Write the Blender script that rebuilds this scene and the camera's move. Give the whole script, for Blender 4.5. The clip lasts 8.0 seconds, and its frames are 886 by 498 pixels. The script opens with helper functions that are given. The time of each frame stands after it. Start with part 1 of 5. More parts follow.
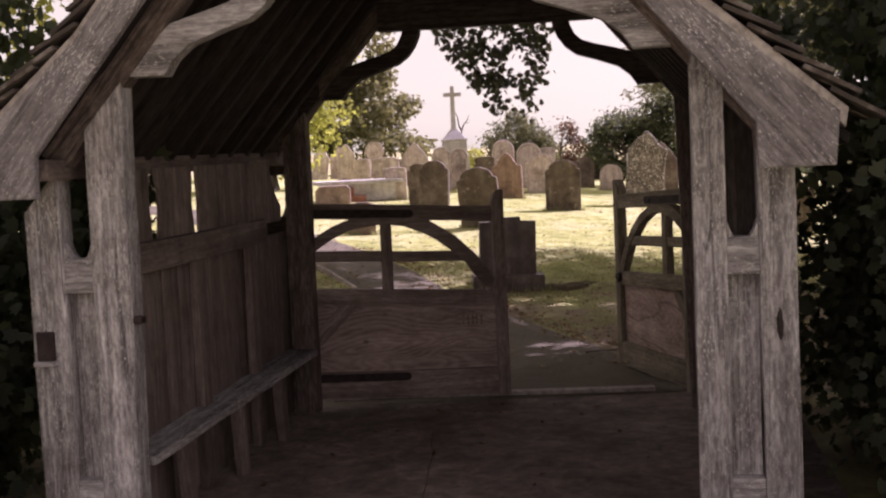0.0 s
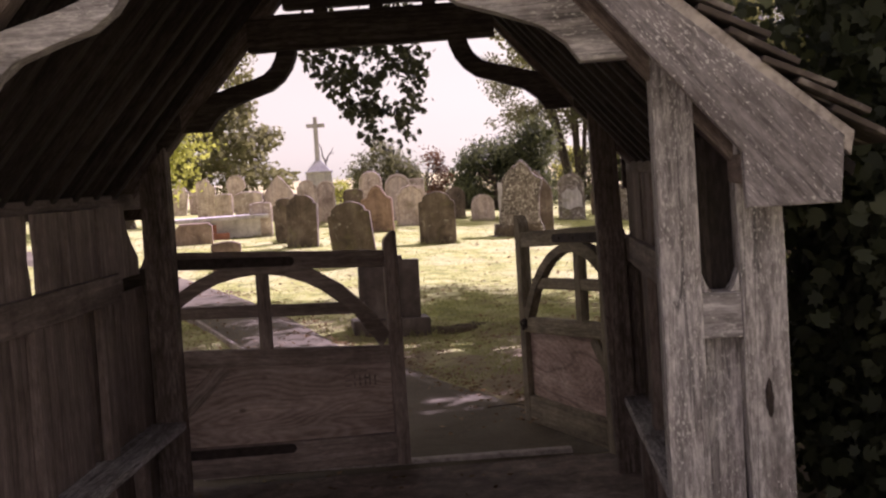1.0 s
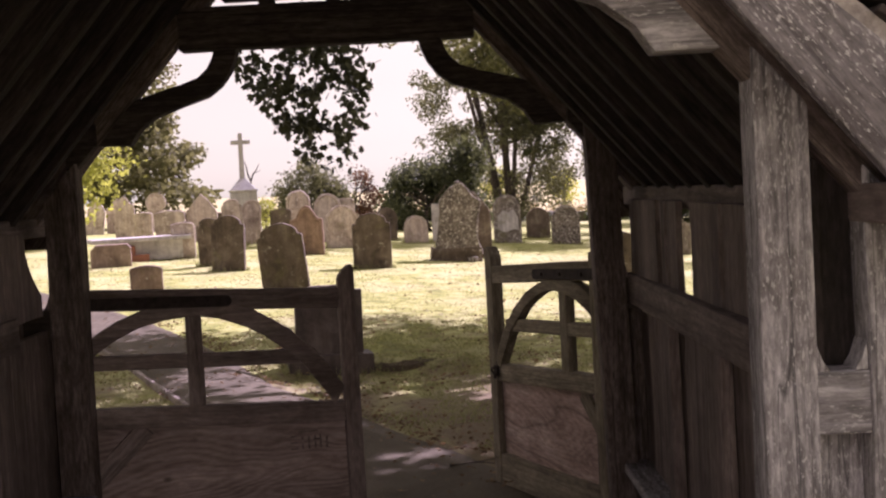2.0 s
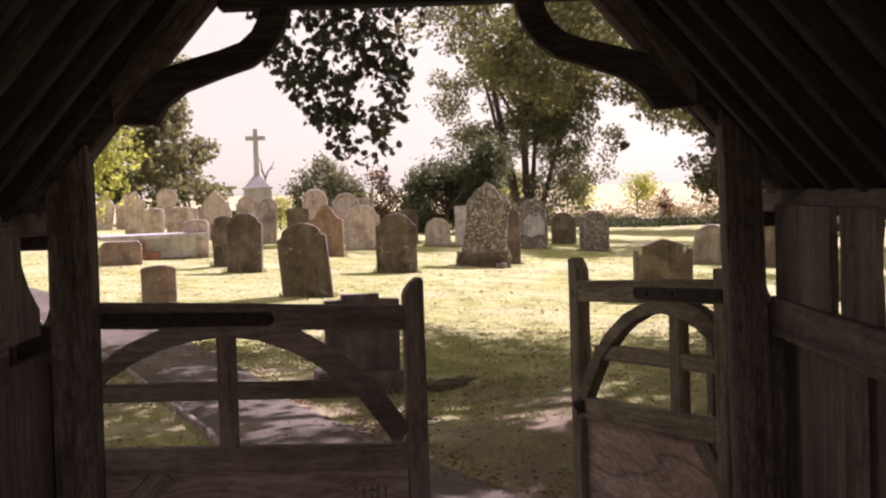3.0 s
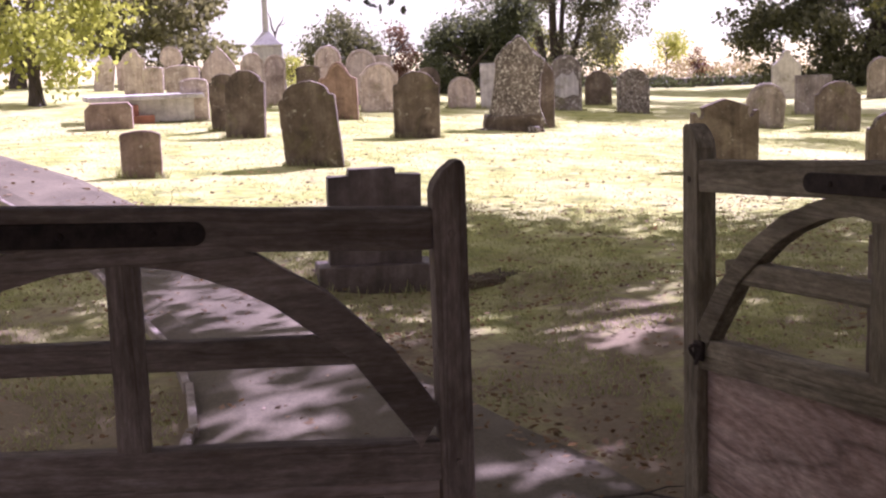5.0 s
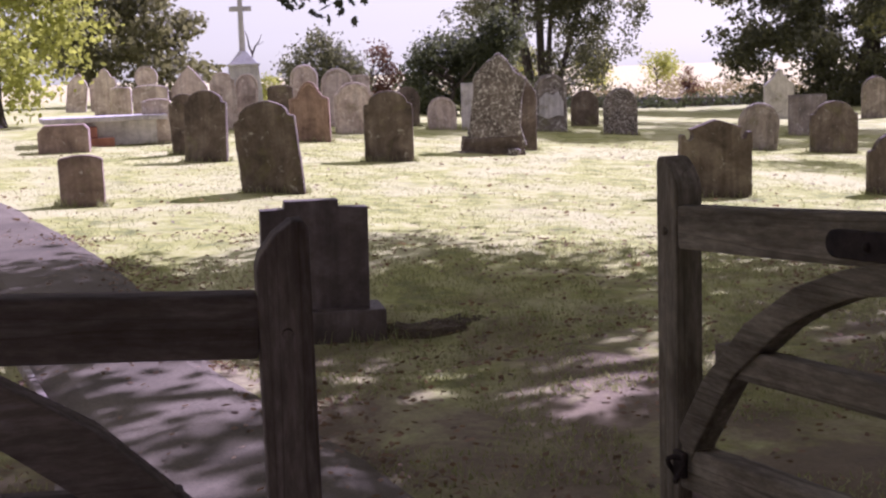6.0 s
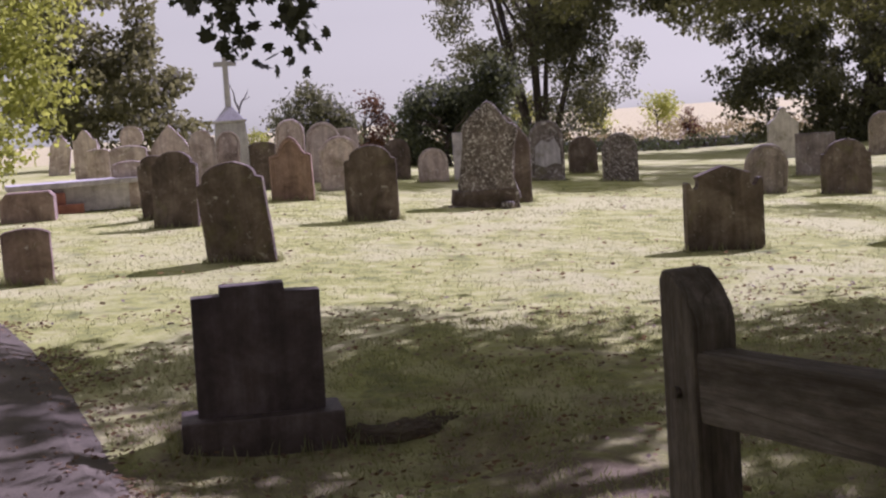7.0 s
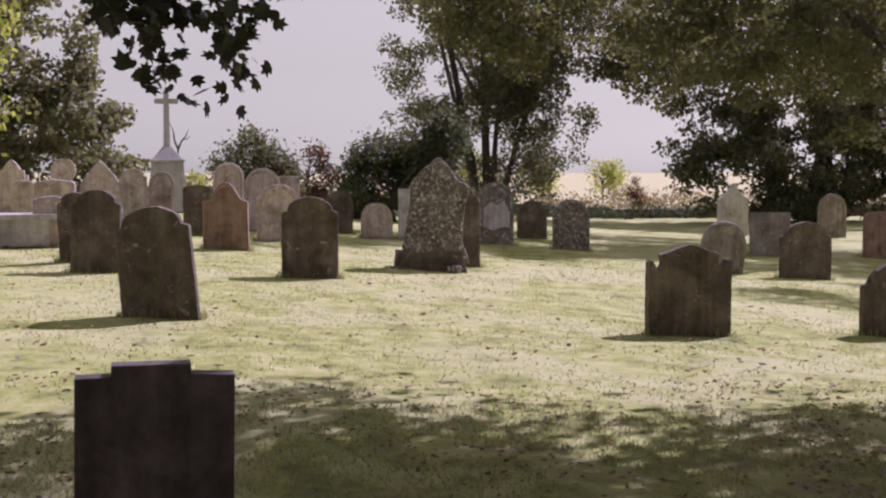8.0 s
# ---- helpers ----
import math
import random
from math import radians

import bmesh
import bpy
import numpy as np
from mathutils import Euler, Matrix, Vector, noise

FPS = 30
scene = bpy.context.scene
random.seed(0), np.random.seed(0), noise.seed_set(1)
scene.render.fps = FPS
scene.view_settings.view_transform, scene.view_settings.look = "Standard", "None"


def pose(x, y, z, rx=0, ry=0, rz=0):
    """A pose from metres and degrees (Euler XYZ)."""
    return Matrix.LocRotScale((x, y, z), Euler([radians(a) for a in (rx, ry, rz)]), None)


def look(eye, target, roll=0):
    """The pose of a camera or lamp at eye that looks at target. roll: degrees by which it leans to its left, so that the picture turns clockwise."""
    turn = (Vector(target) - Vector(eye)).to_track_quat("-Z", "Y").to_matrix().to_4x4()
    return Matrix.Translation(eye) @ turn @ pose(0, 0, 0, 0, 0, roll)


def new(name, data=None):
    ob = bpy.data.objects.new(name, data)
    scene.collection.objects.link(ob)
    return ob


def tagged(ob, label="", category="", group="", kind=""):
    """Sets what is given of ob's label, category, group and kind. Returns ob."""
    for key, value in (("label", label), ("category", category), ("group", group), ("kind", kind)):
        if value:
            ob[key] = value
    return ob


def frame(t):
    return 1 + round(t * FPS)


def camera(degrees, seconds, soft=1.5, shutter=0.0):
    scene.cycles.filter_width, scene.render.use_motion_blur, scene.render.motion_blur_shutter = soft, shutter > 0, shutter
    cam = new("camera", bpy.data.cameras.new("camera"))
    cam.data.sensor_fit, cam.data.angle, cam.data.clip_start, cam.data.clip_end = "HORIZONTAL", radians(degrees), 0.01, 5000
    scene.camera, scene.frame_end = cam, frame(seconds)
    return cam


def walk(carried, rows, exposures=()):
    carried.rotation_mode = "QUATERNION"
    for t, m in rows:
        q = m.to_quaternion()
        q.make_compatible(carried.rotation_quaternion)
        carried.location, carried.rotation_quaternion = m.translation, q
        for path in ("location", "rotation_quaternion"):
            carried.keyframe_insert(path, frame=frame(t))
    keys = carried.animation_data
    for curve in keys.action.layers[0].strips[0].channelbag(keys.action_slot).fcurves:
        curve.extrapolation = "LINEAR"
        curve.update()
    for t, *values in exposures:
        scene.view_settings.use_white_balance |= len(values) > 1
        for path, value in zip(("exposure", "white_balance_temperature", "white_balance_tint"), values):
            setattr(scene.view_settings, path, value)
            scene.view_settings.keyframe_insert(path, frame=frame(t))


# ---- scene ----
cam = camera(39.5, 8.0, 2.3)
PATH = [
    (0, (0.017, -0.086, 1.618), (0.011, 1.908, 1.459), -2.7),
    (0.5, (-0.037, 0.368, 1.643), (0.046, 2.36, 1.483), -3.2),
    (1, (-0.11, 0.884, 1.659), (0.109, 2.868, 1.536), -3.8),
    (1.5, (-0.134, 1.401, 1.697), (0.189, 3.372, 1.594), -4.1),
    (3, (-0.327, 3.069, 1.689), (0.009, 5.039, 1.594), -1.9),
    (3.5, (-0.328, 3.57, 1.667), (-0.023, 5.539, 1.486), -1.8),
    (4, (-0.291, 4.03, 1.666), (-0.013, 5.995, 1.416), -2.5),
    (5.5, (0.099, 5.534, 1.563), (0.4, 7.485, 1.239), -1.9),
    (6, (0.307, 5.988, 1.558), (0.614, 7.944, 1.275), -2.1),
    (6.5, (0.52, 6.521, 1.565), (0.798, 8.488, 1.333), -3.7),
    (7, (0.666, 7.018, 1.577), (0.969, 8.984, 1.371), -4.0),
    (7.5, (0.801, 7.482, 1.602), (1.156, 9.441, 1.412), -2.6),
    (8, (0.78, 7.981, 1.605), (1.186, 9.935, 1.483), -0.2),
]
EXPOSURES = [(0.0, 1.05, 5450, 59), (1.5, 1.08, 5400, 59), (3.0, 1.08, 5500, 55), (3.7, 1.6, 5500, 61), (4.8, 1.52, 5180, 61), (5.5, 1.16, 5000, 61), (6.2, 0.84, 4900, 60), (6.8, 0.46, 4930, 57), (8.0, 0.32, 5080, 54)]
walk(cam, [(t, look(eye, target, roll)) for t, eye, target, roll in PATH], EXPOSURES)

# ---- light ----
SUN_WAY = Vector((0.83, 0.55, 0.93)).normalized()
world = bpy.data.worlds.new("sky")
scene.world = world
world.use_nodes = True
wn, wl = world.node_tree.nodes, world.node_tree.links
sky = wn.new("ShaderNodeTexSky")
sky.sky_type, sky.sun_disc = "NISHITA", False
sky.sun_elevation = math.asin(SUN_WAY.z)
sky.sun_rotation = math.atan2(SUN_WAY.x, SUN_WAY.y)
sky.air_density, sky.dust_density, sky.ozone_density = 1.0, 1.0, 1.0
haze = wn.new("ShaderNodeHueSaturation")
haze.inputs["Saturation"].default_value = 0.05
even = wn.new("ShaderNodeGamma")
even.inputs["Gamma"].default_value = 0.5
wl.new(sky.outputs[0], even.inputs["Color"])
wl.new(even.outputs[0], haze.inputs["Color"])
warm = wn.new("ShaderNodeMix")
warm.data_type, warm.blend_type = "RGBA", "MULTIPLY"
warm.inputs[0].default_value = 1.0
warm.inputs[7].default_value = (1.0, 0.952, 0.57, 1)
wl.new(haze.outputs[0], warm.inputs[6])
wl.new(warm.outputs[2], wn["Background"].inputs["Color"])
wn["Background"].inputs["Strength"].default_value = 0.19
sun_data = bpy.data.lights.new("sun", "SUN")
sun_data.energy, sun_data.angle, sun_data.color = 4.6, radians(0.6), (1.0, 0.905, 0.76)
sun = new("sun", sun_data)
sun.matrix_world = look(SUN_WAY * 60, (0, 0, 0))


# ---- materials ----
def material(name, rough=0.8):
    m = bpy.data.materials.new(name)
    m.use_nodes = True
    nt = m.node_tree
    b = nt.nodes["Principled BSDF"]
    b.inputs["Roughness"].default_value = rough
    b.inputs["Specular IOR Level"].default_value = 0.3
    return m, nt, b


def coords(nt, scale=(1, 1, 1), kind="Object", shift=True):
    tc = nt.nodes.new("ShaderNodeTexCoord")
    mp = nt.nodes.new("ShaderNodeMapping")
    mp.inputs["Scale"].default_value = scale
    nt.links.new(tc.outputs[kind], mp.inputs["Vector"])
    if shift:
        oi = nt.nodes.new("ShaderNodeObjectInfo")
        mul = nt.nodes.new("ShaderNodeMath")
        mul.operation = "MULTIPLY"
        mul.inputs[1].default_value = 37.0
        nt.links.new(oi.outputs["Random"], mul.inputs[0])
        nt.links.new(mul.outputs[0], mp.inputs["Location"])
    return mp.outputs[0]


def noise_tex(nt, vec, scale, detail=6, rough=0.6, distort=0.0):
    n = nt.nodes.new("ShaderNodeTexNoise")
    n.inputs["Scale"].default_value = scale
    n.inputs["Detail"].default_value = detail
    n.inputs["Roughness"].default_value = rough
    n.inputs["Distortion"].default_value = distort
    nt.links.new(vec, n.inputs["Vector"])
    return n.outputs["Fac"]


def ramp(nt, fac, stops):
    r = nt.nodes.new("ShaderNodeValToRGB")
    while len(r.color_ramp.elements) < len(stops):
        r.color_ramp.elements.new(0.5)
    for e, (p, c) in zip(r.color_ramp.elements, stops):
        e.position, e.color = p, (*c, 1) if len(c) == 3 else c
    nt.links.new(fac, r.inputs["Fac"])
    return r.outputs["Color"]


def blend(nt, fac, a, b, mode="MIX"):
    m = nt.nodes.new("ShaderNodeMix")
    m.data_type, m.blend_type = "RGBA", mode
    for sock, v in ((m.inputs[0], fac), (m.inputs[6], a), (m.inputs[7], b)):
        if isinstance(v, (int, float)):
            sock.default_value = v
        elif isinstance(v, tuple):
            sock.default_value = (*v, 1)
        else:
            nt.links.new(v, sock)
    return m.outputs[2]


def bump(nt, b, height, strength=0.4, dist=0.01):
    n = nt.nodes.new("ShaderNodeBump")
    n.inputs["Strength"].default_value = strength
    n.inputs["Distance"].default_value = dist
    nt.links.new(height, n.inputs["Height"])
    nt.links.new(n.outputs[0], b.inputs["Normal"])


def blendc(a, c, k):
    return tuple(u + (v - u) * k for u, v in zip(a, c))


def wood(name, dark, mid, pale, axis=2, lichen=0.0, stretch=24.0, flame=0.0, calm=1.0):
    """Weathered timber, its grain along one local axis."""
    m, nt, b = material(name, 0.85)
    sc, thin = [stretch] * 3, [stretch * 3.2] * 3
    sc[axis], thin[axis] = 1.3, 2.2
    grain = noise_tex(nt, coords(nt, tuple(sc)), 1.0, 8, 0.7, 0.9)
    fibre = noise_tex(nt, coords(nt, tuple(thin)), 1.0, 4, 0.6)
    soft = noise_tex(nt, coords(nt), 3.4, 5, 0.65, 0.5)
    fleck = [70.0] * 3
    fleck[axis] = 16.0
    speck = noise_tex(nt, coords(nt, tuple(fleck)), 1.0, 5, 0.75)
    col = ramp(nt, grain, [(0.25, blendc(dark, mid, 0.35)), (0.5, mid), (0.75, blendc(mid, pale, 0.75))])
    col = blend(nt, 0.75, col, ramp(nt, soft, [(0.3, (0.55, 0.5, 0.48)), (0.5, (0.95, 0.93, 0.92)), (0.7, (1.25, 1.24, 1.25))]), "MULTIPLY")
    col = blend(nt, 0.45 * calm, col, ramp(nt, fibre, [(0.32, (0.5, 0.48, 0.46)), (0.62, (1.2, 1.2, 1.2))]), "MULTIPLY")
    col = blend(nt, min(1.0, 0.75 * calm), col, ramp(nt, speck, [(0.36, (0.4, 0.38, 0.37)), (0.5, (0.92, 0.92, 0.92)), (0.62, (1.6, 1.6, 1.6))]), "MULTIPLY")
    broad = [stretch * 0.32] * 3
    broad[axis] = 0.5
    streak = noise_tex(nt, coords(nt, tuple(broad)), 1.0, 3, 0.55, 0.4)
    col = blend(nt, 0.7, col, ramp(nt, streak, [(0.34, (0.52, 0.5, 0.5)), (0.5, (0.95, 0.95, 0.95)), (0.66, (1.3, 1.29, 1.3))]), "MULTIPLY")
    split = [stretch * 0.9] * 3
    split[axis] = 0.55
    crack = noise_tex(nt, coords(nt, tuple(split)), 1.0, 2, 0.4, 0.3)
    col = blend(nt, ramp(nt, crack, [(0.485, (0, 0, 0)), (0.5, (min(0.9, 0.8 * calm),) * 3), (0.515, (0, 0, 0))]), col, tuple(0.35 * v for v in dark))
    if flame:
        rings = noise_tex(nt, coords(nt, (0.9, 1, 3.4)), 1.0, 2.0, 0.4, 0.5)
        for op, k in (("MULTIPLY", 150.0), ("SINE", 0.0), ("MULTIPLY_ADD", 0.5)):
            step = nt.nodes.new("ShaderNodeMath")
            step.operation = op
            nt.links.new(rings, step.inputs[0])
            step.inputs[1].default_value = k
            step.inputs[2].default_value = 0.5
            rings = step.outputs[0]
        col = blend(nt, flame, col, ramp(nt, rings, [(0.05, blendc(dark, mid, 0.35)), (0.5, mid), (0.95, blendc(mid, pale, 0.8))]))
        knot = nt.nodes.new("ShaderNodeTexVoronoi")
        knot.inputs["Scale"].default_value = 3.1
        nt.links.new(coords(nt, (1, 1, 1.5)), knot.inputs["Vector"])
        col = blend(nt, ramp(nt, knot.outputs["Distance"], [(0.04, (0.75, 0.75, 0.75)), (0.09, (0, 0, 0))]), col, blendc(dark, (0, 0, 0), 0.4))
    if lichen:
        fl = [1.0, 1.0, 1.0]
        fl[axis] = 0.3
        spots = noise_tex(nt, coords(nt, tuple(fl)), 190.0, 2, 0.5)
        where = noise_tex(nt, coords(nt), 5.0, 3, 0.5)
        both = nt.nodes.new("ShaderNodeMath")
        both.operation = "MULTIPLY_ADD"
        both.inputs[1].default_value = 0.35
        nt.links.new(where, both.inputs[0]), nt.links.new(spots, both.inputs[2])
        col = blend(nt, ramp(nt, both.outputs[0], [(0.8 - lichen * 0.04, (0, 0, 0)), (0.88 - lichen * 0.04, (0.75, 0.75, 0.75))]), col, (0.62, 0.6, 0.59))
    nt.links.new(col, b.inputs["Base Color"])
    bump(nt, b, fibre, 0.5, 0.008)
    return m


def stone(name, dark, mid, pale, lichen=0.3, streak=0.5, spot=(0.6, 0.57, 0.52), rough=0.9, grain=11.0):
    """Weathered headstone: mottled, streaked downwards, with lichen."""
    m, nt, b = material(name, rough)
    v = coords(nt)
    big = noise_tex(nt, v, 3.2, 6, 0.65, 0.4)
    fine = noise_tex(nt, v, 38.0, 6, 0.7)
    run = noise_tex(nt, coords(nt, (14, 14, 1.1)), 1.0, 5, 0.6)
    col = ramp(nt, big, [(0.3, dark), (0.5, mid), (0.72, pale)])
    col = blend(nt, streak, col, ramp(nt, run, [(0.35, (0.45, 0.42, 0.4)), (0.65, (1.15, 1.12, 1.05))]), "MULTIPLY")
    col = blend(nt, 0.35, col, ramp(nt, fine, [(0.3, (0.5, 0.5, 0.5)), (0.7, (1.3, 1.3, 1.3))]), "MULTIPLY")
    if lichen:
        patch = noise_tex(nt, v, grain, 5, 0.75, 0.8)
        col = blend(nt, ramp(nt, patch, [(0.66 - lichen * 0.2, (0, 0, 0)), (0.74 - lichen * 0.2, (0.85, 0.85, 0.85))]), col, spot)
        moss = noise_tex(nt, v, 2.1, 5, 0.7, 0.6)
        col = blend(nt, ramp(nt, moss, [(0.56, (0, 0, 0)), (0.7, (0.6, 0.6, 0.6))]), col, (0.16, 0.15, 0.06))
    nt.links.new(col, b.inputs["Base Color"])
    bump(nt, b, fine, 0.5, 0.012)
    return m


def leaf_mat(name, a, c, glow):
    """Leaves that let some light through; each leaf a shade of its own."""
    m, nt, b = material(name, 0.55)
    g = nt.nodes.new("ShaderNodeNewGeometry")
    col = ramp(nt, g.outputs["Random Per Island"], [(0.0, a), (1.0, c)])
    nt.links.new(col, b.inputs["Base Color"])
    t = nt.nodes.new("ShaderNodeBsdfTranslucent")
    t.inputs["Color"].default_value = (*glow, 1)
    mix = nt.nodes.new("ShaderNodeMixShader")
    mix.inputs[0].default_value = 0.42
    nt.links.new(b.outputs[0], mix.inputs[1]), nt.links.new(t.outputs[0], mix.inputs[2])
    nt.links.new(mix.outputs[0], nt.nodes["Material Output"].inputs["Surface"])
    return m


OAK = dict(dark=(0.11, 0.104, 0.105), mid=(0.36, 0.348, 0.352), pale=(0.7, 0.69, 0.7))
# INNER: the same oak made darker in colour for the dim inside
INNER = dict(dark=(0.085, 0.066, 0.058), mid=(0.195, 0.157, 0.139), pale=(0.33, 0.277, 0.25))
oak_z = wood("weathered_oak_upright", axis=2, lichen=0.35, calm=0.95, **OAK)
oak_x = wood("weathered_oak_shaped", axis=0, lichen=0.1, calm=0.7, **OAK)
BARGE = dict(dark=(0.1, 0.092, 0.095), mid=(0.25, 0.235, 0.243), pale=(0.42, 0.405, 0.415))
barge_x = wood("weathered_oak_boards", axis=0, lichen=0.45, calm=0.65, **BARGE)
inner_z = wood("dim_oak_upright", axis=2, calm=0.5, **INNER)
# roof timbers darker still: the gloom under the roof is in their colour
roof_z_oak = wood("shaded_roof_oak_long", (0.014, 0.011, 0.01), (0.032, 0.025, 0.022), (0.07, 0.056, 0.05), axis=2)
roof_x_oak = wood("shaded_roof_oak_boards", (0.01, 0.008, 0.007), (0.02, 0.016, 0.014), (0.045, 0.036, 0.03), axis=0)
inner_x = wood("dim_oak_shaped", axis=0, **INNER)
GATE = dict(dark=(0.105, 0.08, 0.068), mid=(0.235, 0.19, 0.166), pale=(0.36, 0.305, 0.275))
# ties and back frame: the roof's shade put into the oak's colour
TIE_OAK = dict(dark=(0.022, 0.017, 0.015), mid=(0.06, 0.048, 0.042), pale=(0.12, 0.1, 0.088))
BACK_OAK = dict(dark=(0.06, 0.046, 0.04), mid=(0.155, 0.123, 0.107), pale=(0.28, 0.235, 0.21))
back_z = wood("shade_dark_oak_upright", axis=2, **BACK_OAK)
back_x = wood("shade_dark_oak_shaped", axis=0, **TIE_OAK)
tie_z = wood("shade_dark_oak_ties", axis=2, **TIE_OAK)
gate_z = wood("gate_oak_upright", axis=2, calm=0.55, **GATE)
gate_x = wood("gate_oak_shaped", axis=0, calm=0.55, **GATE)
MOSSY = dict(dark=(0.1, 0.086, 0.06), mid=(0.235, 0.205, 0.145), pale=(0.37, 0.33, 0.25))
mossy_z = wood("algae_stained_oak_upright", axis=2, calm=0.6, **MOSSY)
mossy_x = wood("algae_stained_oak_shaped", axis=0, calm=0.6, **MOSSY)
panel_wood = wood("flame_grained_panel", (0.15, 0.108, 0.09), (0.36, 0.28, 0.245), (0.56, 0.46, 0.41), axis=0, stretch=9.0, flame=0.32, calm=0.6)
red_panel = wood("reddish_split_panel", (0.13, 0.08, 0.065), (0.39, 0.285, 0.245), (0.68, 0.58, 0.52), axis=0, stretch=4.0, flame=0.12, calm=0.7)

iron, nt, b = material("black_iron", 0.8)
v = coords(nt)
nt.links.new(ramp(nt, noise_tex(nt, v, 25.0, 6, 0.7), [(0.35, (0.022, 0.018, 0.018)), (0.7, (0.07, 0.05, 0.045))]), b.inputs["Base Color"])
b.inputs["Metallic"].default_value = 0.2
bump(nt, b, noise_tex(nt, coords(nt), 60.0), 0.3, 0.004)

clay, nt, b = material("clay_tile", 0.9)
v = coords(nt)
col = ramp(nt, noise_tex(nt, v, 6.0), [(0.3, (0.035, 0.029, 0.026)), (0.55, (0.085, 0.068, 0.058)), (0.76, (0.34, 0.31, 0.28))])
nt.links.new(col, b.inputs["Base Color"])
bump(nt, b, noise_tex(nt, v, 40.0), 0.4, 0.006)

grey_stone = stone("grey_sandstone", (0.15, 0.125, 0.105), (0.3, 0.255, 0.225), (0.45, 0.4, 0.36), 0.35)
# back rows: weathered stone, its colour lightened for the haze over them
weathered_stone = stone("weathered_hazed_stone", (0.26, 0.205, 0.18), (0.52, 0.435, 0.39), (0.7, 0.62, 0.57), 0.5, 0.5, spot=(0.7, 0.63, 0.58), grain=12.0)
brown_stone = stone("brown_sandstone", (0.06, 0.046, 0.036), (0.14, 0.109, 0.084), (0.25, 0.205, 0.16), 0.27, 0.5, spot=(0.4, 0.37, 0.31))
red_stone = stone("red_sandstone", (0.15, 0.1, 0.072), (0.31, 0.21, 0.155), (0.43, 0.315, 0.24), 0.0, 0.5)
pink_stone = stone("pinkish_sandstone", (0.14, 0.098, 0.078), (0.28, 0.205, 0.165), (0.42, 0.325, 0.27), 0.2, 0.4)
lichen_stone = stone("lichened_limestone", (0.07, 0.058, 0.048), (0.16, 0.135, 0.115), (0.29, 0.25, 0.22), 0.68, spot=(0.66, 0.62, 0.57), grain=26.0)
pale_stone = stone("pale_marble", (0.32, 0.3, 0.3), (0.53, 0.5, 0.5), (0.68, 0.65, 0.65), 0.2, 0.35)
patchy_stone = stone("patchy_limestone", (0.1, 0.085, 0.075), (0.22, 0.19, 0.17), (0.36, 0.32, 0.29), 0.6, 0.4, spot=(0.62, 0.59, 0.57), grain=9.0)
white_stone = stone("washed_marble", (0.4, 0.38, 0.4), (0.56, 0.54, 0.56), (0.68, 0.66, 0.68), 0.2, 0.5, spot=(0.2, 0.17, 0.15))
cross_stone = stone("pale_cross_stone", (0.32, 0.305, 0.325), (0.44, 0.425, 0.45), (0.55, 0.535, 0.56), 0.0, 0.25)
dark_stone = stone("dark_polished_granite", (0.056, 0.043, 0.038), (0.115, 0.091, 0.081), (0.21, 0.172, 0.155), 0.0, 0.6, rough=0.6)
brick_stone = stone("red_brick_base", (0.2, 0.09, 0.06), (0.32, 0.14, 0.09), (0.4, 0.2, 0.14), 0.0, 0.2)

floor_mat, nt, b = material("worn_concrete", 0.9)
v = coords(nt, shift=False)
big, fine = noise_tex(nt, v, 1.4, 6, 0.65, 0.5), noise_tex(nt, v, 45.0, 6, 0.7)
col = ramp(nt, big, [(0.34, (0.12, 0.092, 0.079)), (0.52, (0.22, 0.175, 0.15)), (0.7, (0.36, 0.3, 0.265))])
col = blend(nt, 0.5, col, ramp(nt, fine, [(0.3, (0.55, 0.55, 0.55)), (0.7, (1.2, 1.2, 1.2))]), "MULTIPLY")
dust = noise_tex(nt, v, 9.0, 6, 0.75, 0.6)
col = blend(nt, 0.7, col, ramp(nt, dust, [(0.36, (0.5, 0.48, 0.46)), (0.5, (0.95, 0.94, 0.93)), (0.62, (1.5, 1.45, 1.4))]), "MULTIPLY")
nt.links.new(col, b.inputs["Base Color"])
bump(nt, b, fine, 0.4, 0.008)

path_mat, nt, b = material("worn_tarmac_path", 0.92)
v = coords(nt, shift=False)
big, fine = noise_tex(nt, v, 1.1, 6, 0.7, 0.4), noise_tex(nt, v, 70.0, 5, 0.7)
col = ramp(nt, big, [(0.3, (0.082, 0.068, 0.046)), (0.55, (0.146, 0.123, 0.084)), (0.75, (0.22, 0.188, 0.13))])
col = blend(nt, 0.6, col, ramp(nt, fine, [(0.3, (0.5, 0.5, 0.5)), (0.7, (1.3, 1.3, 1.3))]), "MULTIPLY")
nt.links.new(col, b.inputs["Base Color"])
bump(nt, b, fine, 0.5, 0.008)

grass_mat, nt, b = material("dry_mown_grass", 0.95)
v = coords(nt, shift=False)
big, mid, fine = noise_tex(nt, v, 0.55, 6, 0.65, 0.6), noise_tex(nt, v, 3.4, 6, 0.7), noise_tex(nt, v, 34.0, 6, 0.75)
col = ramp(nt, mid, [(0.3, (0.13, 0.15, 0.046)), (0.47, (0.335, 0.35, 0.09)), (0.66, (0.5, 0.485, 0.22))])
col = blend(nt, ramp(nt, big, [(0.47, (0, 0, 0)), (0.58, (0.85, 0.85, 0.85))]), col, (0.47, 0.458, 0.22))
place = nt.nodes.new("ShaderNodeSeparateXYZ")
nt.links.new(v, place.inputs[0])
